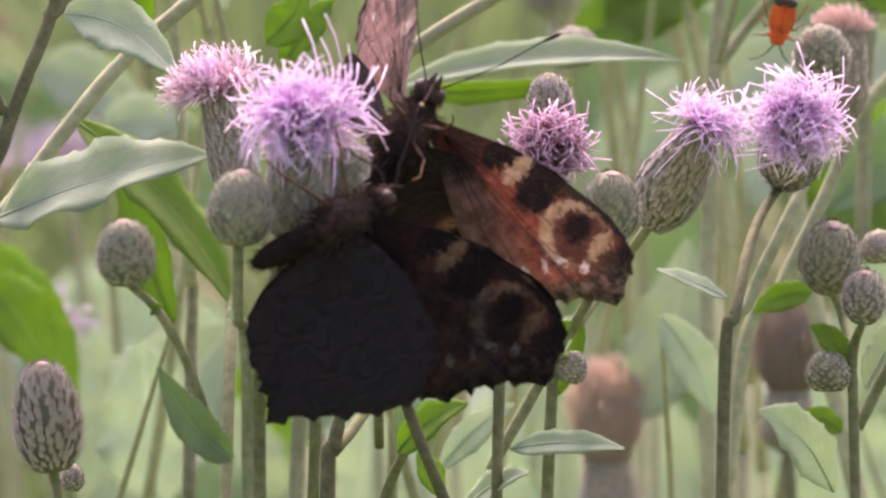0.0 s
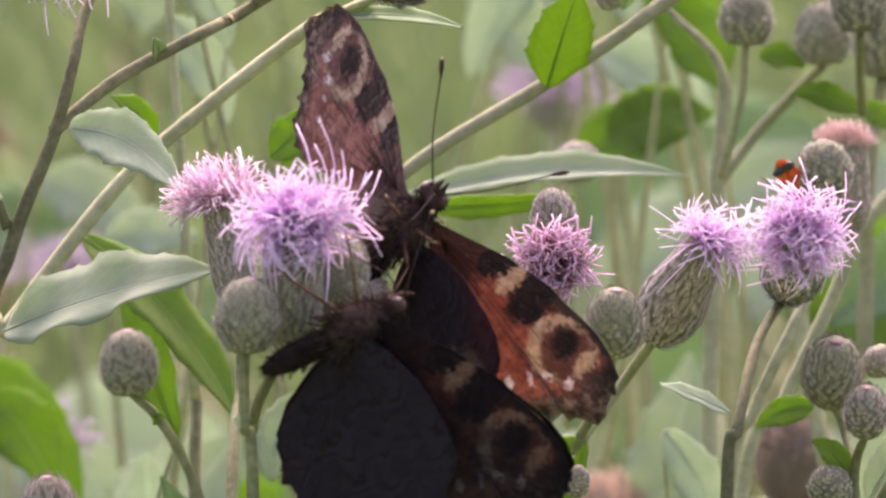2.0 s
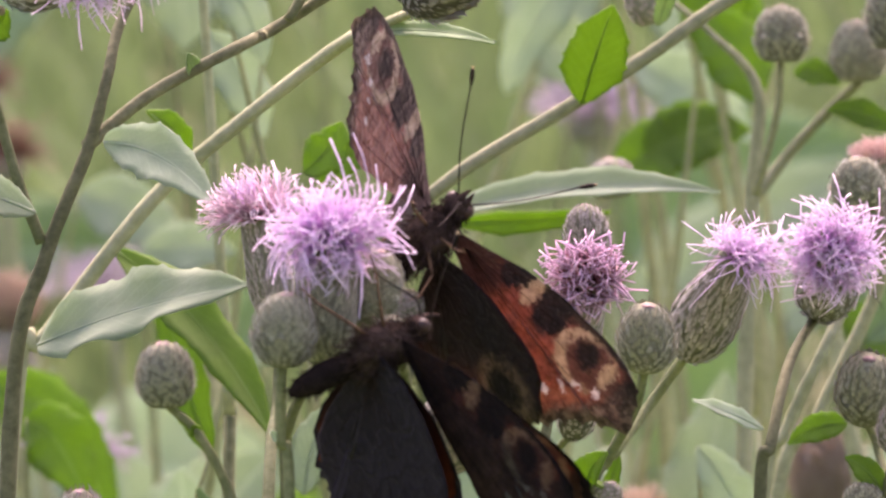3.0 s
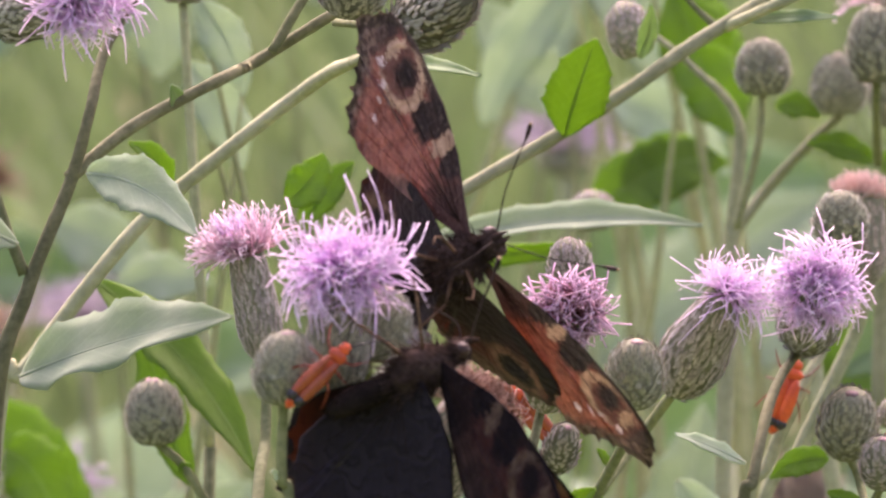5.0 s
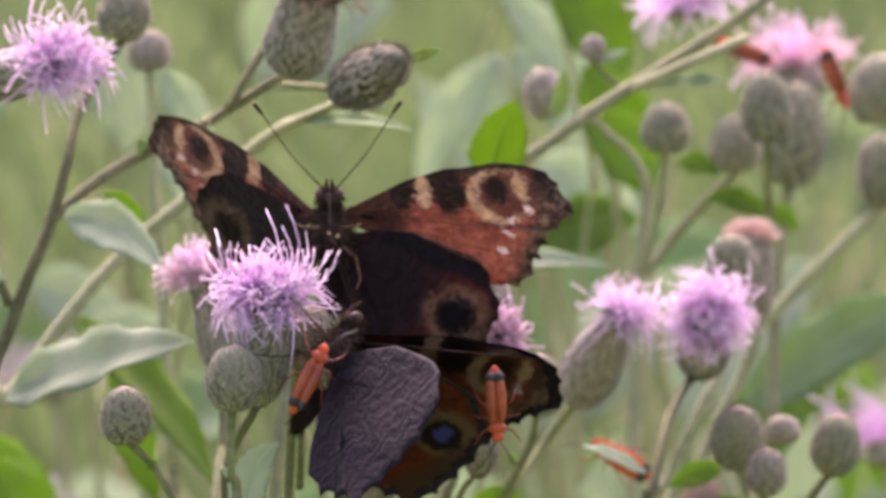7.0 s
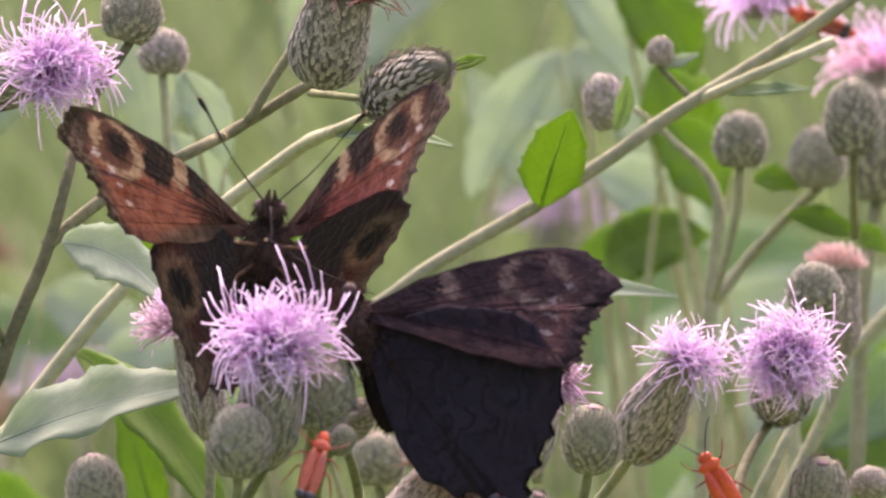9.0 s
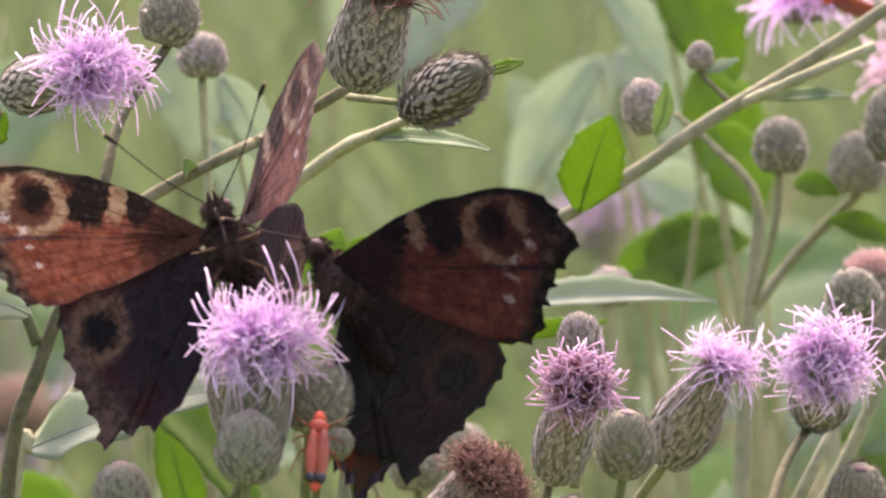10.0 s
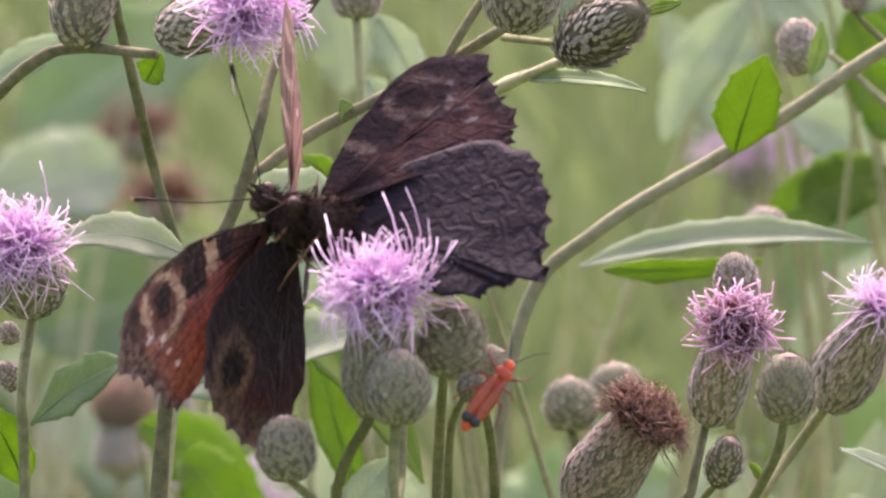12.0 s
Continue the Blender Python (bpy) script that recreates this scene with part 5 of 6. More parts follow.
def local_part(name, bm, mat, parent, label=""):
    me = bpy.data.meshes.new(name)
    bm.normal_update()
    bm.to_mesh(me)
    bm.free()
    me.materials.append(mat)
    for p in me.polygons:
        p.use_smooth = True
    ob = new(name, me)
    ob.parent = parent
    return tagged(ob, label)


def butterfly(label, ringed):
    """Head towards +y, back towards +z."""
    top = new("peacock_butterfly")
    top.empty_display_size = 0.01
    tagged(top, label, "butterfly", "butterflies")
    rnd = random.Random(9)
    mm = 0.001

    def furry(name, centre, size, hairs, long_, parent=top, mat=FUR):
        bm = bmesh.new()
        egg(bm, [c * mm for c in centre], [s * mm for s in size])
        ob = local_part(name, bm, mat, parent)
        bm = bmesh.new()
        for i in range(hairs):
            d = Vector((rnd.gauss(0, 1), rnd.gauss(0, 1), rnd.gauss(0, 1))).normalized()
            p = Vector([centre[q] + d[q] * size[q] for q in range(3)])
            e = p + (d * 0.8 + Vector((0, -0.7, 0)) + Vector((rnd.gauss(0, 0.3), rnd.gauss(0, 0.3), rnd.gauss(0, 0.3)))) * long_ * rnd.uniform(0.6, 1.3)
            tube_bm([p * mm, p.lerp(e, 0.6) * mm + Vector((0, 0, 0.0001)), e * mm], [0.00009, 0.00007, 0.00002], 3, 1, bm)
        h = local_part("fur", bm, mat, ob)
        tagged(h, kind="stuff")
        return ob

    furry("thorax", (0, 0.3, 0), (2.8, 4.2, 2.7), 600, 1.25)
    furry("abdomen", (0, -6.8, -0.1), (1.75, 5.2, 1.7), 160, 0.6, mat=FUR_DARK)
    skull = furry("head", (0, 5.2, -0.2), (1.6, 1.5, 1.4), 160, 0.8)
    for s in (-1, 1):
        bm = bmesh.new()
        egg(bm, (s * 1.25 * mm, 5.6 * mm, -0.2 * mm), (0.75 * mm, 0.9 * mm, 0.9 * mm))
        local_part("eye", bm, EYE, skull, "dark brown compound eye")
        bm = bmesh.new()
        tube_bm([Vector((s * 0.4, 5.6, -0.9)) * mm, Vector((s * 0.45, 6.7, -0.9)) * mm, Vector((s * 0.3, 7.9, -0.4)) * mm], [0.0004, 0.00045, 0.0001], 6, 4, bm)
        local_part("palp", bm, FUR, skull)
        bm = bmesh.new()
        root = Vector((s * 0.6, 6.0, 0.3))
        tip = Vector((s * 10.0, 19.0, -2.5)) if ringed else Vector((s * 4.0, 14.0, -8.0))
        line = [root, root.lerp(tip, 0.4) + Vector((s * 0.5, 0, -0.4)), root.lerp(tip, 0.88), tip]
        tube_bm([q * mm for q in line], [0.00011, 0.00009, 0.0001, 0.0001], 6, 6, bm)
        feeler = local_part("antenna", bm, FEELER, top, "thin dark antenna with a clubbed tip")
        bm = bmesh.new()
        tube_bm([root.lerp(tip, q) * mm for q in (0.86, 0.92, 0.975, 1.0)], [0.00013, 0.00029, 0.00028, 0.0001], 8, 4, bm)
        club = local_part("club", bm, FEELER, feeler)
        bm = bmesh.new()
        egg(bm, tip * mm, (0.00019, 0.0002, 0.00019), 8)
        local_part("club_tip", bm, CLUB, feeler, "pale antenna tip")
        for j, (y, out_, fwd) in enumerate(((1.4, 4.5, 2.0), (-0.6, 4.2, -3.6))):
            bm = bmesh.new()
            a = Vector((s * 0.9, y, -1.9))
            b = a + Vector((s * out_ * 0.6, fwd * 0.4, -2.6))
            c = a + Vector((s * out_ * 0.75, fwd, -6.2))
            d = c + Vector((s * -0.6, fwd * 0.25, -2.4))
            tube_bm([a * mm, b * mm], [0.00026, 0.00019], 6, 4, bm)
            tube_bm([b * mm, c * mm], [0.00017, 0.00013], 6, 4, bm)
            tube_bm([c * mm, d * mm], [0.00012, 0.00008], 6, 4, bm)
            local_part("leg", bm, LIMB, top, "thin brown leg")
    bm = bmesh.new()
    tube_bm([Vector(q) * mm for q in ((0, 5.9, -1.2), (0.1, 6.2, -3.4), (-0.1, 4.6, -6.0), (0, 3.2, -8.4))], [0.00014, 0.00012, 0.0001, 0.00008], 6, 6, bm)
    local_part("proboscis", bm, FEELER, top, "dark drinking tongue")
    wings = {}
    for side, s in (("right", 1), ("left", -1)):
        wings[side + "_forewing"] = wing("forewing", top, True, s, ringed)
        wings[side + "_hindwing"] = wing("hindwing", top, False, s, ringed)
    return top, wings


peacock, peacock_wings = butterfly("dark peacock butterfly with orange-brown wings clinging to the flower", True)
rival, rival_wings = butterfly("blackish peacock butterfly fluttering beside the flower", False)

# ---- soldier beetles ----
SHELL = plain("beetle_orange", (0.23, 0.040, 0.010), (0.38, 0.080, 0.020), 1500, 0.4, spec=0.5, bump=0.2)
SHELL_RED = plain("beetle_red", (0.52, 0.055, 0.012), (0.72, 0.11, 0.02), 1500, 0.35, spec=0.5, bump=0.2)
SHELL_LEG = plain("beetle_leg", (0.14, 0.025, 0.012), (0.28, 0.05, 0.02), 1500, 0.5, spec=0.3)
SHELL_DARK = plain("beetle_black", (0.012, 0.010, 0.009), (0.035, 0.028, 0.022), 1500, 0.4, spec=0.5)


def beetle(broad=1.25, case_mat=None):
    """Head towards +y, back towards +z; ten millimetres long."""
    top = new("soldier_beetle")
    top.empty_display_size = 0.005
    tagged(top, "slim orange-red soldier beetle with black-tipped wing cases", "beetle", "soldier beetles")
    mm = 0.001
    for s in (-1, 1):
        bm = bmesh.new()
        egg(bm, (s * 0.50 * broad * mm, -1.6 * mm, 0.25 * mm), (0.60 * broad * mm, 3.5 * mm, 0.55 * mm))
        case = local_part("wing_case", bm, case_mat or SHELL, top, "orange-brown wing case")
        bm = bmesh.new()
        egg(bm, (s * 0.46 * broad * mm, -4.5 * mm, 0.25 * mm), (0.56 * broad * mm, 0.75 * mm, 0.50 * mm))
        local_part("wing_case_tip", bm, SHELL_DARK, case, "black tip")
        bm = bmesh.new()
        line = [(s * 0.35, 4.1, 0.2), (s * 1.2, 5.6, 0.6), (s * 2.2, 7.0, 0.4), (s * 3.1, 7.9, 0.0)]
        tube_bm([Vector(q) * mm for q in line], [0.00011, 0.0001, 0.00009, 0.00007], 5, 5, bm)
        local_part("antenna", bm, SHELL_DARK, top, "thread-like antenna")
        for y, fy in ((2.1, 1.6), (0.9, -0.2), (-0.3, -2.2)):
            bm = bmesh.new()
            a, b = Vector((s * 0.7, y, -0.3)), Vector((s * 2.0, y + fy * 0.4, 0.1))
            c, d = Vector((s * 2.7, y + fy, -0.9)), Vector((s * 3.1, y + fy * 1.5, -1.2))
            tube_bm([a * mm, b * mm], [0.00018, 0.00014], 5, 3, bm)
            tube_bm([b * mm, c * mm, d * mm], [0.00012, 0.0001, 0.00007], 5, 3, bm)
            local_part("leg", bm, SHELL_LEG, top, "thin dark red leg")
    bm = bmesh.new()
    egg(bm, (0, 2.3 * mm, 0.1 * mm), (0.95 * broad * mm, 0.85 * mm, 0.45 * mm))
    local_part("neck_shield", bm, SHELL_RED, top, "red neck shield")
    bm = bmesh.new()
    egg(bm, (0, 3.5 * mm, 0.0), (0.62 * broad * mm, 0.75 * mm, 0.45 * mm))
    skull = local_part("head", bm, SHELL_RED, top, "red head")
    for s in (-1, 1):
        bm = bmesh.new()
        egg(bm, (s * 0.52 * mm, 3.7 * mm, 0.1 * mm), (0.22 * mm, 0.24 * mm, 0.22 * mm), 10)
        local_part("eye", bm, SHELL_DARK, skull, "black eye")
    bm = bmesh.new()
    egg(bm, (0, -1.9 * mm, -0.2 * mm), (0.95 * broad * mm, 4.3 * mm, 0.5 * mm))
    local_part("body", bm, SHELL_RED, top)
    return top


climber = beetle()
wanderer = beetle(1.6, SHELL_RED)
feeder = beetle()
sitter = beetle()
guest = beetle()


def sway(ob, rows, roll=()):
    """Key a plant by its drift across and up from where it was built, and a lean in degrees."""
    base = ob.location.copy()
    keyed = []
    for t, dx, dz in rows:
        keyed.append((t, pose(base.x + dx, base.y, base.z + dz)))
    walk(ob, keyed)


def motions():
    sway(flower_plant, [(0, 0.0010, -0.0012), (0.5, 0.0006, -0.0013), (1, -0.0001, -0.0006), (1.5, 0.0001, -0.0009), (2, -0.0002, -0.0001), (2.5, 0.0000, 0.0000), (4.5, -0.0003, 0.0002), (5, 0.0033, -0.0004), (5.5, -0.0001, 0.0005), (6, -0.0005, 0.0007), (6.5, 0.0009, -0.0001), (8.3, -0.0037, 0.0011), (8.5, -0.0002, 0.0007), (9, -0.0013, -0.0006), (9.5, -0.0047, 0.0005), (10, -0.0070, -0.0003), (10.5, -0.0051, 0.0004), (11, -0.0066, -0.0005), (11.5, -0.0088, 0.0001), (12, -0.0114, -0.0010)])
    sway(side_buds, [(0, 0.0002, -0.0011), (0.5, 0.0003, -0.0012), (1, -0.0006, -0.0006), (1.5, -0.0000, -0.0010), (2, -0.0003, -0.0001), (2.5, 0.0000, 0.0000), (4.3, 0.0000, -0.0000), (4.5, 0.0000, -0.0001), (5, 0.0028, -0.0006), (5.5, 0.0002, 0.0001), (6, -0.0006, 0.0003), (6.5, 0.0008, -0.0004), (6.7, 0.0012, -0.0001), (8.3, -0.0034, 0.0005), (8.5, 0.0003, 0.0004), (9, -0.0004, -0.0010), (9.5, -0.0032, 0.0002), (10, -0.0049, -0.0010), (10.5, -0.0030, -0.0001), (11, -0.0040, -0.0009), (11.5, -0.0058, -0.0004), (12, -0.0076, -0.0012)])
    sway(bud_plant, [(0, -0.0006, -0.0009), (0.5, -0.0000, -0.0011), (1, -0.0010, -0.0005), (1.5, -0.0002, -0.0010), (2, -0.0003, -0.0001), (2.5, 0.0000, 0.0000), (4.3, 0.0004, -0.0002), (4.5, 0.0004, -0.0004), (5, 0.0022, -0.0007), (5.5, 0.0004, -0.0003), (6, -0.0006, -0.0001), (6.5, 0.0007, -0.0006), (6.7, 0.0019, -0.0003), (8.3, -0.0031, -0.0001), (8.5, 0.0008, 0.0002), (9, 0.0004, -0.0014), (9.5, -0.0016, -0.0002), (10, -0.0028, -0.0017), (10.5, -0.0010, -0.0006), (11, -0.0014, -0.0014), (11.5, -0.0028, -0.0009), (12, -0.0037, -0.0015)])
    sway(side_plant, [(0, 0.0000, -0.0008), (0.5, 0.0004, -0.0009), (1, -0.0000, -0.0004), (1.5, -0.0001, -0.0008), (2, -0.0002, -0.0003), (2.5, 0.0000, 0.0000), (4.3, 0.0010, -0.0001), (4.5, 0.0010, -0.0003), (5.5, 0.0005, -0.0006), (6, -0.0004, -0.0007), (6.5, 0.0013, 0.0002), (10, -0.0036, -0.0021), (10.5, -0.0009, -0.0023), (11, -0.0017, -0.0034), (11.5, -0.0027, -0.0036), (12, -0.0027, -0.0036)])
    sway(tall, [(0, 0.0001, 0.0000), (0.5, 0.0002, 0.0000), (1, -0.0003, 0.0004), (1.5, -0.0012, 0.0009), (2, 0.0002, -0.0002), (2.5, 0.0000, 0.0000), (4.5, 0.0006, -0.0005), (5, 0.0008, -0.0004), (5.5, 0.0005, -0.0006), (6.5, -0.0006, 0.0010), (8.5, -0.0004, -0.0001), (9, -0.0013, 0.0001), (9.5, 0.0005, -0.0009), (10, -0.0017, 0.0001), (10.5, -0.0019, 0.0004), (11, -0.0019, 0.0003), (11.5, -0.0012, -0.0003), (12, -0.0010, -0.0003)])
    walk(peacock, [(0, pose(-0.0001, 0.0140, 0.8845, 98, -30, 177)),
        (0.5, pose(0.0001, 0.0140, 0.8839, 80, -51, -179)),
        (1, pose(-0.0003, 0.0140, 0.8846, 82, -38, 177)),
        (1.5, pose(-0.0023, 0.0140, 0.8861, 95, -40, 166)),
        (2, pose(-0.0009, 0.0140, 0.8866, 83, -42, 176)),
        (2.5, pose(-0.0019, 0.0140, 0.8867, 84, -48, 177)),
        (4.5, pose(-0.0005, 0.0140, 0.8898, 88, -19, 173)),
        (5, pose(0.0036, 0.0140, 0.8885, 66, -59, 177)),
        (5.5, pose(-0.0005, 0.0140, 0.8894, 73, -47, 176)),
        (6, pose(-0.0015, 0.0140, 0.8895, 96, -31, 174)),
        (6.5, pose(-0.0028, 0.0140, 0.8927, 82, -6, 174)),
        (8.5, pose(-0.0118, 0.0140, 0.8984, 78, 6, -177)),
        (9, pose(-0.0159, 0.0140, 0.8977, 77, -5, -176)),
        (9.5, pose(-0.0220, 0.0140, 0.8983, 70, 4, 176)),
        (10, pose(-0.0245, 0.0140, 0.8982, 78, 18, -178)),
        (10.5, pose(-0.0244, 0.0140, 0.8974, 82, 34, -169)),
        (11, pose(-0.0271, 0.0140, 0.8970, 84, 34, -168)),
        (11.5, pose(-0.0310, 0.0140, 0.8973, 85, 41, -168)),
        (12, pose(-0.0350, 0.0140, 0.8943, 89, 53, -162))])
    walk(peacock_wings["right_forewing"], [(0, pose(0.0020, 0.0024, 0.0005, -70, -36, 62)),
        (0.5, pose(0.0020, 0.0024, 0.0005, -37, -49, 23)),
        (1, pose(0.0020, 0.0024, 0.0005, -37, -51, 35)),
        (1.5, pose(0.0020, 0.0024, 0.0005, -42, -33, 22)),
        (2, pose(0.0020, 0.0024, 0.0005, -35, -39, 18)),
        (2.5, pose(0.0020, 0.0024, 0.0005, -42, -40, 17)),
        (4.5, pose(0.0020, 0.0024, 0.0005, -62, -30, 42)),
        (5, pose(0.0020, 0.0024, 0.0005, -25, -21, -0)),
        (5.5, pose(0.0020, 0.0024, 0.0005, -27, -21, 1)),
        (6, pose(0.0020, 0.0024, 0.0005, -48, -4, 15)),
        (6.5, pose(0.0020, 0.0024, 0.0005, -38, -37, 22)),
        (7.5, pose(0.0020, 0.0024, 0.0005, -37, -39, 23)),
        (8.5, pose(0.0020, 0.0024, 0.0005, -35, -42, 25)),
        (9, pose(0.0020, 0.0024, 0.0005, -40, -39, 18)),
        (9.5, pose(0.0020, 0.0024, 0.0005, -21, -29, 21)),
        (10, pose(0.0020, 0.0024, 0.0005, -19, -16, 26)),
        (10.5, pose(0.0020, 0.0024, 0.0005, -18, -6, 25)),
        (11, pose(0.0020, 0.0024, 0.0005, -19, 8, 25)),
        (11.5, pose(0.0020, 0.0024, 0.0005, -22, 14, 26)),
        (12, pose(0.0020, 0.0024, 0.0005, -26, 28, 26))])
    walk(peacock_wings["right_hindwing"], [(0, pose(0.0019, -0.0010, 0.0004, -63, -64, 31)),
        (0.5, pose(0.0019, -0.0010, 0.0004, -24, -72, -23)),
        (1, pose(0.0019, -0.0010, 0.0004, -28, -69, -4)),
        (1.5, pose(0.0019, -0.0010, 0.0004, -26, -69, -4)),
        (2, pose(0.0019, -0.0010, 0.0004, -2, -74, -29)),
        (2.5, pose(0.0019, -0.0010, 0.0004, 8, -77, -42)),
        (4.5, pose(0.0019, -0.0010, 0.0004, -35, -69, 13)),
        (5, pose(0.0019, -0.0010, 0.0004, -10, -42, -44)),
        (5.5, pose(0.0019, -0.0010, 0.0004, -20, -31, -25)),
        (6, pose(0.0019, -0.0010, 0.0004, -41, -37, -3)),
        (6.5, pose(0.0019, -0.0010, 0.0004, -38, -37, 22)),
        (7.5, pose(0.0019, -0.0010, 0.0004, -21, -47, 8)),
        (8.5, pose(0.0019, -0.0010, 0.0004, 4, -53, -12)),
        (9, pose(0.0019, -0.0010, 0.0004, 8, -60, -25)),
        (9.5, pose(0.0019, -0.0010, 0.0004, 4, -38, -23)),
        (10, pose(0.0019, -0.0010, 0.0004, 32, -33, -6)),
        (10.5, pose(0.0019, -0.0010, 0.0004, 41, -36, -12)),
        (10.75, pose(0.0019, -0.0010, 0.0004, 7, -11, 4)),
        (11, pose(0.0019, -0.0010, 0.0004, -19, 17, 4)),
        (11.5, pose(0.0019, -0.0010, 0.0004, -26, 17, 4)),
        (12, pose(0.0019, -0.0010, 0.0004, -28, 27, 12))])
    walk(peacock_wings["left_forewing"], [(0, pose(-0.0020, 0.0024, 0.0005, -36, 8, 7)),
        (0.5, pose(-0.0020, 0.0024, 0.0005, -23, -3, -2)),
        (1, pose(-0.0020, 0.0024, 0.0005, 34, 19, 18)),
        (1.5, pose(-0.0020, 0.0024, 0.0005, -20, -1, -4)),
        (2, pose(-0.0020, 0.0024, 0.0005, -21, 5, 2)),
        (2.5, pose(-0.0020, 0.0024, 0.0005, -39, 5, -5)),
        (4.5, pose(-0.0020, 0.0024, 0.0005, -36, -33, 21)),
        (5, pose(-0.0020, 0.0024, 0.0005, -41, 7, -11)),
        (5.5, pose(-0.0020, 0.0024, 0.0005, -41, 4, -4)),
        (6, pose(-0.0020, 0.0024, 0.0005, -48, -7, 1)),
        (6.5, pose(-0.0020, 0.0024, 0.0005, -15, -15, -10)),
        (7.5, pose(-0.0020, 0.0024, 0.0005, -20, 3, -9)),
        (8.5, pose(-0.0020, 0.0024, 0.0005, -24, 22, -10)),
        (9, pose(-0.0020, 0.0024, 0.0005, -45, 40, -39)),
        (9.5, pose(-0.0020, 0.0024, 0.0005, -95, 72, -96)),
        (10, pose(-0.0020, 0.0024, 0.0005, -58, 50, -40)),
        (10.5, pose(-0.0020, 0.0024, 0.0005, -44, 38, -15)),
        (11, pose(-0.0020, 0.0024, 0.0005, -47, 39, -20)),
        (11.5, pose(-0.0020, 0.0024, 0.0005, -50, 42, -12)),
        (12, pose(-0.0020, 0.0024, 0.0005, -62, 42, -25))])
    walk(peacock_wings["left_hindwing"], [(0, pose(-0.0019, -0.0010, 0.0004, -42, 41, 9)),
        (0.25, pose(-0.0019, -0.0010, 0.0004, -4, 41, 11)),
        (0.5, pose(-0.0019, -0.0010, 0.0004, 34, 40, 12)),
        (1, pose(-0.0019, -0.0010, 0.0004, 40, 35, 26)),
        (1.25, pose(-0.0019, -0.0010, 0.0004, -2, 18, 5)),
        (1.5, pose(-0.0019, -0.0010, 0.0004, -35, -7, 1)),
        (2, pose(-0.0019, -0.0010, 0.0004, -29, -27, 9)),
        (2.5, pose(-0.0019, -0.0010, 0.0004, -35, -8, 2)),
        (4.5, pose(-0.0019, -0.0010, 0.0004, -67, 20, 38)),
        (5, pose(-0.0019, -0.0010, 0.0004, -39, 30, 8)),
        (5.5, pose(-0.0019, -0.0010, 0.0004, -39, 19, 11)),
        (6, pose(-0.0019, -0.0010, 0.0004, -42, -34, 13)),
        (6.5, pose(-0.0019, -0.0010, 0.0004, -4, -15, 15)),
        (7.5, pose(-0.0019, -0.0010, 0.0004, -16, 15, 21)),
        (8.5, pose(-0.0019, -0.0010, 0.0004, -29, 45, 22)),
        (9, pose(-0.0019, -0.0010, 0.0004, -38, 44, -18)),
        (9.5, pose(-0.0019, -0.0010, 0.0004, 81, 70, 91)),
        (10, pose(-0.0019, -0.0010, 0.0004, 11, 67, 35)),
        (10.5, pose(-0.0019, -0.0010, 0.0004, 9, 63, 35)),
        (11, pose(-0.0019, -0.0010, 0.0004, 2, 66, 30)),
        (11.5, pose(-0.0019, -0.0010, 0.0004, -14, 66, 34)),
        (12, pose(-0.0019, -0.0010, 0.0004, -2, 73, 57))])
    walk(rival, [(0, pose(-0.0074, -0.0100, 0.8760, 154, 3, 91)),
        (0.5, pose(-0.0069, -0.0100, 0.8709, 149, 7, 93)),
        (1, pose(-0.0077, -0.0100, 0.8721, 153, 3, 90)),
        (1.5, pose(-0.0055, -0.0100, 0.8746, 155, 26, 92)),
        (2, pose(-0.0066, -0.0100, 0.8769, 154, 3, 90)),
        (2.5, pose(-0.0076, -0.0100, 0.8757, 155, 4, 90)),
        (4.5, pose(-0.0028, -0.0100, 0.8784, 145, 3, 90)),
        (5, pose(-0.0011, -0.0100, 0.8774, 155, 3, 90)),
        (5.5, pose(-0.0019, -0.0100, 0.8755, 156, 10, 77)),
        (6, pose(-0.0035, -0.0100, 0.8788, 154, 3, 90)),
        (6.5, pose(-0.0080, -0.0100, 0.8788, 141, -6, 101)),
        (7.5, pose(0.0005, 0.0070, 0.8855, 95, 3, 90)),
        (8.5, pose(-0.0004, 0.0070, 0.8950, 76, -6, 99)),
        (9, pose(-0.0041, 0.0070, 0.8883, 74, 3, 90)),
        (9.5, pose(-0.0102, 0.0070, 0.8892, 74, 4, 90)),
        (10, pose(-0.0111, 0.0070, 0.8946, 59, 2, 92)),
        (10.5, pose(-0.0113, 0.0070, 0.8971, 53, 3, 90)),
        (11, pose(-0.0153, 0.0070, 0.8979, 33, 3, 90)),
        (11.5, pose(-0.0208, 0.0070, 0.8982, 32, 4, 91)),
        (12, pose(-0.0298, 0.0070, 0.8954, 20, 5, 92))])
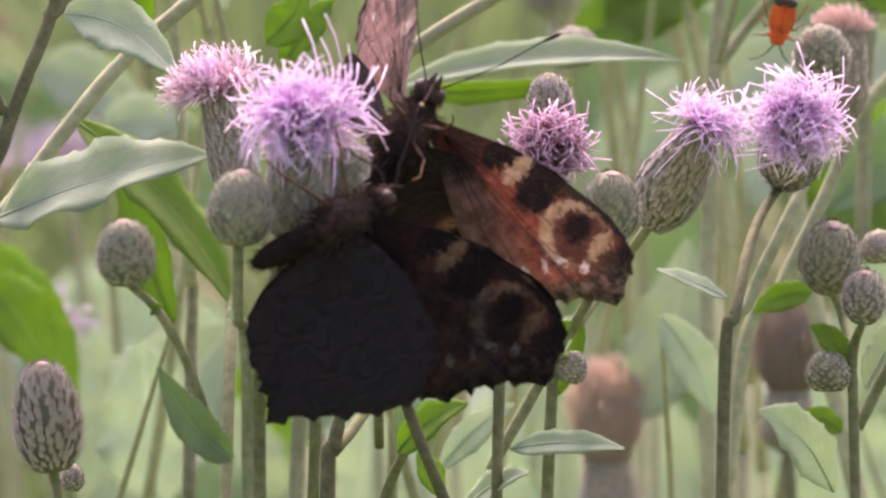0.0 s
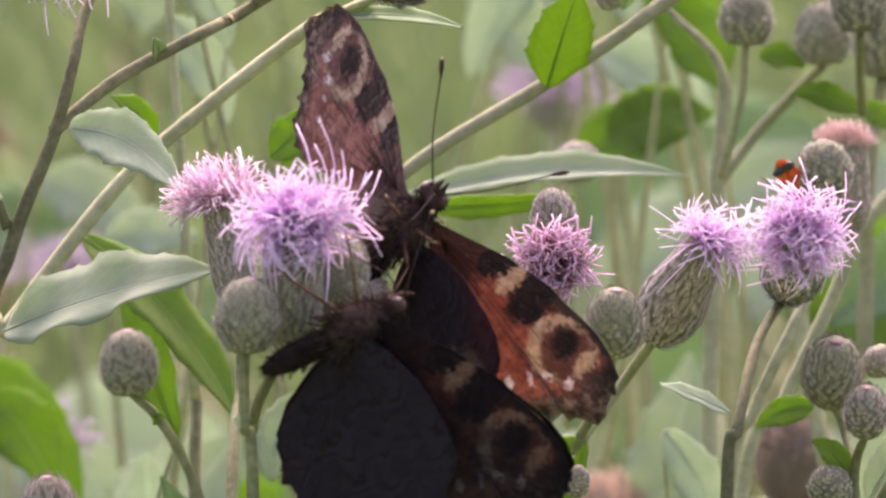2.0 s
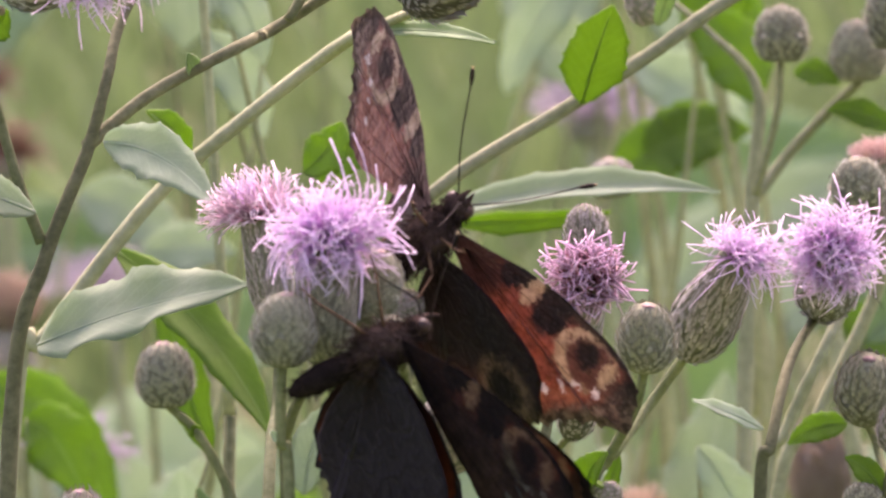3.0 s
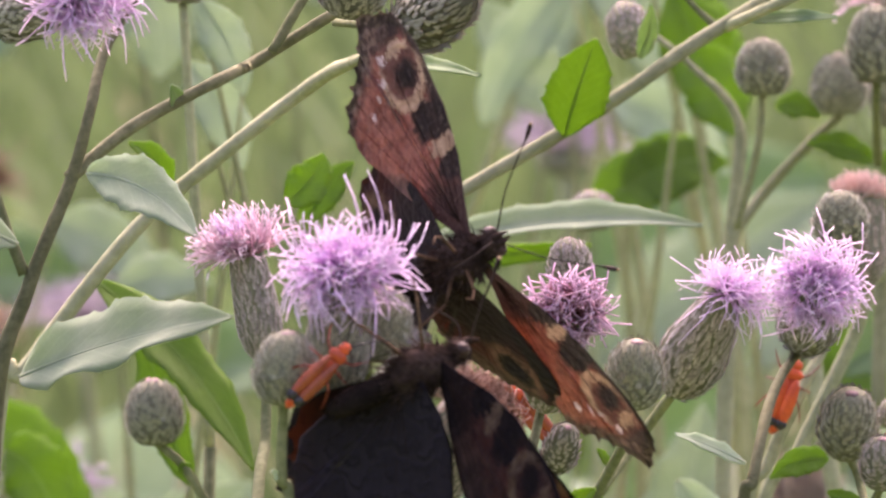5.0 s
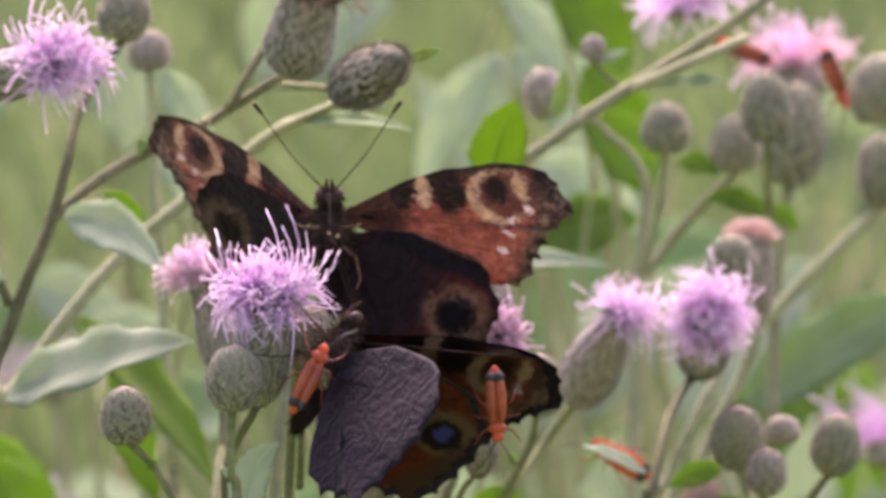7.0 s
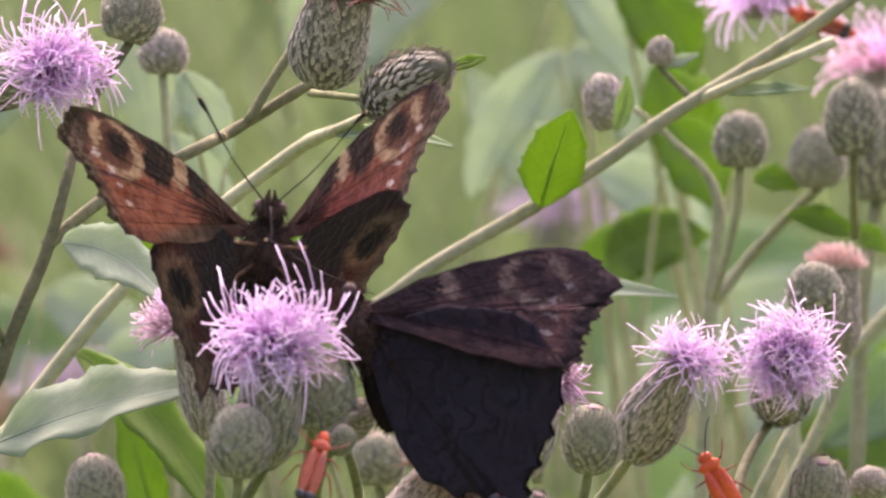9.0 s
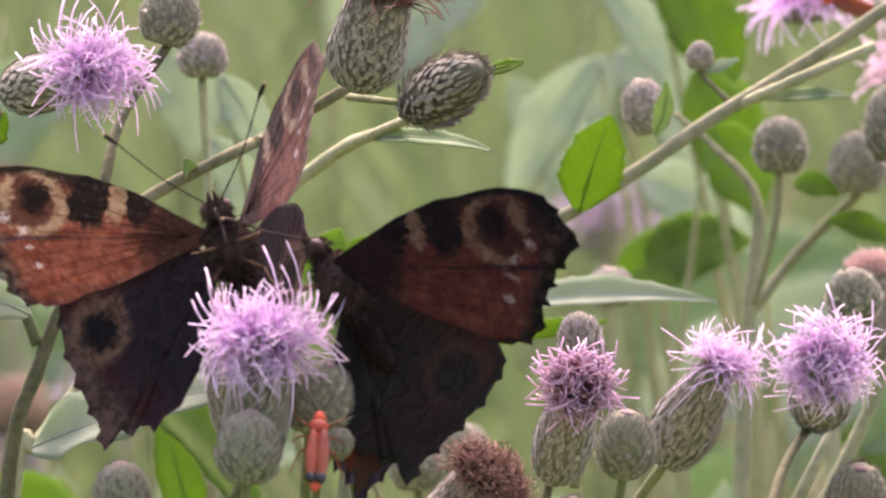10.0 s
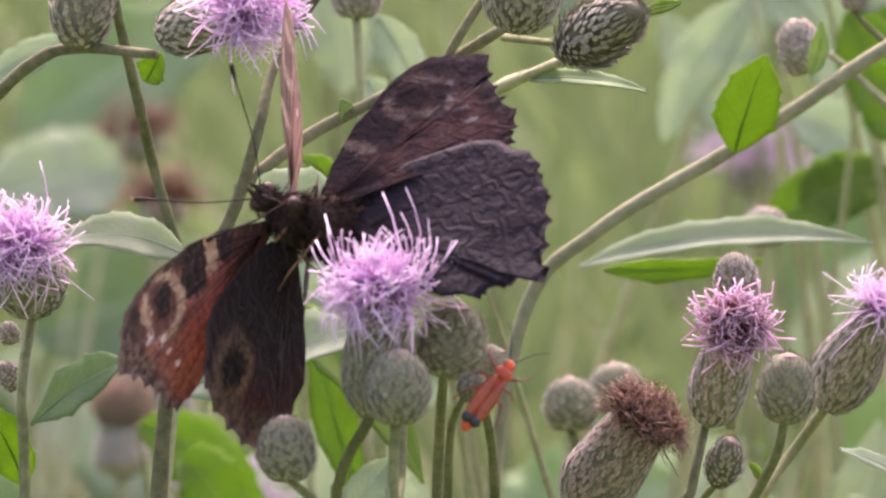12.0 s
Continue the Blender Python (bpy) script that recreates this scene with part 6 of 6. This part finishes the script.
    walk(rival_wings["right_forewing"], [(0, pose(0.0020, 0.0024, 0.0005, -33, -53, 48)),
        (0.5, pose(0.0020, 0.0024, 0.0005, -62, -35, 8)),
        (1, pose(0.0020, 0.0024, 0.0005, -39, -43, 4)),
        (1.5, pose(0.0020, 0.0024, 0.0005, 4, -58, -29)),
        (2, pose(0.0020, 0.0024, 0.0005, -46, -67, 73)),
        (2.5, pose(0.0020, 0.0024, 0.0005, -46, -62, 106)),
        (4.5, pose(0.0020, 0.0024, 0.0005, -110, -64, 163)),
        (5, pose(0.0020, 0.0024, 0.0005, -95, -70, 147)),
        (5.5, pose(0.0020, 0.0024, 0.0005, -2, -42, 45)),
        (5.75, pose(0.0020, 0.0024, 0.0005, -41, -47, 32)),
        (6, pose(0.0020, 0.0024, 0.0005, -83, -57, 26)),
        (6.25, pose(0.0020, 0.0024, 0.0005, -70, -64, 68)),
        (6.5, pose(0.0020, 0.0024, 0.0005, -72, -73, 125)),
        (7.5, pose(0.0020, 0.0024, 0.0005, -19, -72, 32)),
        (8.5, pose(0.0020, 0.0024, 0.0005, -10, -58, -18)),
        (9, pose(0.0020, 0.0024, 0.0005, -27, -69, -16)),
        (9.5, pose(0.0020, 0.0024, 0.0005, 110, -85, -143)),
        (9.75, pose(0.0020, 0.0024, 0.0005, 3, -48, -26)),
        (10, pose(0.0020, 0.0024, 0.0005, 6, -5, -16)),
        (10.5, pose(0.0020, 0.0024, 0.0005, -9, 3, -10)),
        (11, pose(0.0020, 0.0024, 0.0005, -32, 1, 0)),
        (11.5, pose(0.0020, 0.0024, 0.0005, 0, -61, -52)),
        (12, pose(0.0020, 0.0024, 0.0005, -11, -42, -24))])
    walk(rival_wings["right_hindwing"], [(0, pose(0.0019, -0.0010, 0.0004, 10, -70, 10)),
        (0.5, pose(0.0019, -0.0010, 0.0004, -4, -77, -48)),
        (1, pose(0.0019, -0.0010, 0.0004, -7, -54, -54)),
        (1.5, pose(0.0019, -0.0010, 0.0004, 4, -58, -29)),
        (2, pose(0.0019, -0.0010, 0.0004, -7, -78, 36)),
        (2.5, pose(0.0019, -0.0010, 0.0004, 13, -82, 28)),
        (4.5, pose(0.0019, -0.0010, 0.0004, 114, -69, -45)),
        (5, pose(0.0019, -0.0010, 0.0004, 72, -58, -40)),
        (5.5, pose(0.0019, -0.0010, 0.0004, -2, -42, 45)),
        (5.75, pose(0.0019, -0.0010, 0.0004, -24, -71, 30)),
        (6, pose(0.0019, -0.0010, 0.0004, 153, -79, -180)),
        (6.25, pose(0.0019, -0.0010, 0.0004, -128, -80, 140)),
        (6.5, pose(0.0019, -0.0010, 0.0004, -72, -73, 125)),
        (7.5, pose(0.0019, -0.0010, 0.0004, 101, -77, -94)),
        (8.5, pose(0.0019, -0.0010, 0.0004, 71, -49, -111)),
        (9, pose(0.0019, -0.0010, 0.0004, 80, -74, -87)),
        (9.5, pose(0.0019, -0.0010, 0.0004, 89, -64, -117)),
        (9.75, pose(0.0019, -0.0010, 0.0004, 54, -40, -68)),
        (10, pose(0.0019, -0.0010, 0.0004, 49, -9, -45)),
        (10.5, pose(0.0019, -0.0010, 0.0004, -24, 3, -48)),
        (11, pose(0.0019, -0.0010, 0.0004, -43, 6, -41)),
        (11.25, pose(0.0019, -0.0010, 0.0004, -6, -31, -50)),
        (11.5, pose(0.0019, -0.0010, 0.0004, 59, -48, -96)),
        (12, pose(0.0019, -0.0010, 0.0004, 44, -40, -85))])
    walk(rival_wings["left_forewing"], [(0, pose(-0.0020, 0.0024, 0.0005, -142, 56, -128)),
        (0.5, pose(-0.0020, 0.0024, 0.0005, -104, 70, -160)),
        (1, pose(-0.0020, 0.0024, 0.0005, -136, 68, -172)),
        (1.25, pose(-0.0020, 0.0024, 0.0005, 15, 75, -7)),
        (1.5, pose(-0.0020, 0.0024, 0.0005, 17, 40, 10)),
        (2, pose(-0.0020, 0.0024, 0.0005, -119, 68, -92)),
        (2.5, pose(-0.0020, 0.0024, 0.0005, -122, 60, -64)),
        (4.5, pose(-0.0020, 0.0024, 0.0005, -66, 57, -13)),
        (5, pose(-0.0020, 0.0024, 0.0005, -68, 52, -17)),
        (5.25, pose(-0.0020, 0.0024, 0.0005, -46, 54, -35)),
        (5.5, pose(-0.0020, 0.0024, 0.0005, -24, 61, -51)),
        (6, pose(-0.0020, 0.0024, 0.0005, -92, 61, -150)),
        (6.5, pose(-0.0020, 0.0024, 0.0005, -39, 46, -154)),
        (7.5, pose(-0.0020, 0.0024, 0.0005, -94, 62, -163)),
        (8.5, pose(-0.0020, 0.0024, 0.0005, -175, 63, 158)),
        (9, pose(-0.0020, 0.0024, 0.0005, -162, 76, 156)),
        (9.5, pose(-0.0020, 0.0024, 0.0005, 46, 78, 14)),
        (10, pose(-0.0020, 0.0024, 0.0005, 24, 61, 33)),
        (10.5, pose(-0.0020, 0.0024, 0.0005, 16, 37, 13)),
        (11, pose(-0.0020, 0.0024, 0.0005, 32, 61, -0)),
        (11.5, pose(-0.0020, 0.0024, 0.0005, 155, 67, 106)),
        (12, pose(-0.0020, 0.0024, 0.0005, -174, 49, 152))])
    walk(rival_wings["left_hindwing"], [(0, pose(-0.0019, -0.0010, 0.0004, 172, 74, -168)),
        (0.25, pose(-0.0019, -0.0010, 0.0004, 88, 80, 74)),
        (0.5, pose(-0.0019, -0.0010, 0.0004, 70, 62, 21)),
        (1, pose(-0.0019, -0.0010, 0.0004, 141, 62, 86)),
        (1.25, pose(-0.0019, -0.0010, 0.0004, 56, 63, 33)),
        (1.5, pose(-0.0019, -0.0010, 0.0004, 6, 41, 17)),
        (2, pose(-0.0019, -0.0010, 0.0004, -148, 82, -119)),
        (2.5, pose(-0.0019, -0.0010, 0.0004, -151, 86, -109)),
        (4.5, pose(-0.0019, -0.0010, 0.0004, 46, 73, 116)),
        (5, pose(-0.0019, -0.0010, 0.0004, 70, 69, 105)),
        (5.25, pose(-0.0019, -0.0010, 0.0004, 40, 79, 40)),
        (5.5, pose(-0.0019, -0.0010, 0.0004, -6, 73, -42)),
        (6, pose(-0.0019, -0.0010, 0.0004, 27, 74, 0)),
        (6.5, pose(-0.0019, -0.0010, 0.0004, -6, 20, -14)),
        (7.5, pose(-0.0019, -0.0010, 0.0004, 36, 48, 12)),
        (8.5, pose(-0.0019, -0.0010, 0.0004, 101, 46, 63)),
        (9, pose(-0.0019, -0.0010, 0.0004, 73, 72, 67)),
        (9.5, pose(-0.0019, -0.0010, 0.0004, 77, 60, 50)),
        (10, pose(-0.0019, -0.0010, 0.0004, 97, 34, 122)),
        (10.5, pose(-0.0019, -0.0010, 0.0004, 52, 25, 55)),
        (11, pose(-0.0019, -0.0010, 0.0004, 70, 31, 50)),
        (11.5, pose(-0.0019, -0.0010, 0.0004, 104, 46, 71)),
        (12, pose(-0.0019, -0.0010, 0.0004, 126, 41, 88))])
    walk(climber, [(0, pose(-0.1061, 0.1800, 0.8866, 90, 80, 0)), (3, pose(-0.0916, 0.1200, 0.9017, 90, 80, 0)), (4.3, pose(-0.0312, -0.0060, 0.9045, 120, 10, 0)), (4.5, pose(-0.0161, -0.0200, 0.8938, 120, 5, 0)), (5, pose(-0.0122, -0.0120, 0.8777, 90, 45, 0)), (5.5, pose(-0.0121, -0.0120, 0.8803, 65, 58, 0)), (6, pose(-0.0091, -0.0120, 0.8802, 70, 66, 0)), (6.5, pose(-0.0064, -0.0100, 0.8798, 90, 35, 0)), (8.5, pose(-0.0100, -0.0100, 0.8751, 60, 20, 0)), (9, pose(-0.0096, -0.0100, 0.8745, 60, 18, 0)), (9.5, pose(-0.0125, -0.0100, 0.8772, 60, 4, 0)), (10, pose(-0.0135, -0.0100, 0.8772, 60, 3, 0)), (10.5, pose(-0.0124, -0.0100, 0.8781, 60, 10, 0)), (11, pose(-0.0117, -0.0100, 0.8739, 60, 14, 0)), (11.5, pose(-0.0107, -0.0080, 0.8763, 70, 40, 0)), (12, pose(-0.0115, -0.0060, 0.8764, 70, 36, 0))])
    walk(wanderer, [(0, pose(0.0496, 0.1740, 0.8873, 45, 190, 0)), (0.5, pose(0.0496, 0.1740, 0.8868, 45, 190, 0)), (1, pose(0.0491, 0.1740, 0.8857, 40, 180, 0)), (1.5, pose(0.0494, 0.1740, 0.8849, 40, 165, 0)), (2, pose(0.0512, 0.1800, 0.8805, 45, 150, 0)), (2.5, pose(0.0527, 0.1950, 0.8738, 60, 120, 0)), (4.5, pose(0.0496, 0.1650, 0.8661, 90, 60, 0)), (5, pose(0.0476, 0.1650, 0.8614, 90, 20, 0)), (5.5, pose(0.0448, 0.1650, 0.8566, 90, 30, 0)), (6, pose(0.0432, 0.1650, 0.8571, 90, -75, 0)), (6.5, pose(0.0384, 0.1500, 0.8575, 90, -65, 0)), (8.5, pose(0.0356, 0.1200, 0.8541, 90, -50, 0)), (9, pose(0.0409, 0.1200, 0.8621, 90, -30, 0)), (9.5, pose(0.0335, 0.1200, 0.8556, 90, -30, 0)), (12, pose(0.0329, 0.1200, 0.8335, 90, -30, 0))])
    walk(feeder, [(0, pose(0.0135, 0.2100, 0.7887, 90, -90, 0)), (3, pose(0.0097, 0.2100, 0.8098, 90, -90, 0)), (4.5, pose(0.0102, 0.0800, 0.8560, 90, -30, 0)), (5, pose(0.0128, 0.1000, 0.8640, 90, -40, 0)), (5.5, pose(0.0149, 0.0560, 0.8803, 40, -85, 0)), (6, pose(0.0150, 0.0380, 0.8770, 90, -140, 0)), (6.5, pose(0.0182, 0.0020, 0.8745, 90, -190, 0)), (8.5, pose(0.0121, -0.0080, 0.8685, 90, -145, 0)), (9, pose(0.0104, 0.0000, 0.8651, 90, -160, 0)), (9.5, pose(0.0096, 0.0000, 0.8634, 90, -160, 0)), (12, pose(0.0038, 0.0000, 0.8554, 90, -160, 0))])
    walk(sitter, [(0, pose(0.0926, 0.2400, 0.9004, 90, 160, 0)), (2.5, pose(0.0875, 0.2400, 0.9113, 90, 160, 0)), (4.5, pose(0.0786, 0.2400, 0.9073, 90, 160, 0)), (5.5, pose(0.0770, 0.2400, 0.9078, 90, 160, 0)), (6, pose(0.0745, 0.2400, 0.9063, 90, 160, 0)), (6.5, pose(0.0733, 0.2400, 0.9073, 90, 160, 0)), (8.5, pose(0.0739, 0.2400, 0.9056, 90, 150, 0)), (12, pose(0.0658, 0.2400, 0.9152, 90, 150, 0))])
    walk(guest, [(0, pose(0.0718, 0.2700, 0.9006, 90, -70, 0)), (4.5, pose(0.0642, 0.2700, 0.9106, 90, -70, 0)), (6.5, pose(0.0593, 0.2700, 0.9108, 90, -70, 0)), (8.5, pose(0.0586, 0.2700, 0.9142, 90, -70, 0)), (12, pose(0.0510, 0.2700, 0.9267, 90, -70, 0))])


motions()
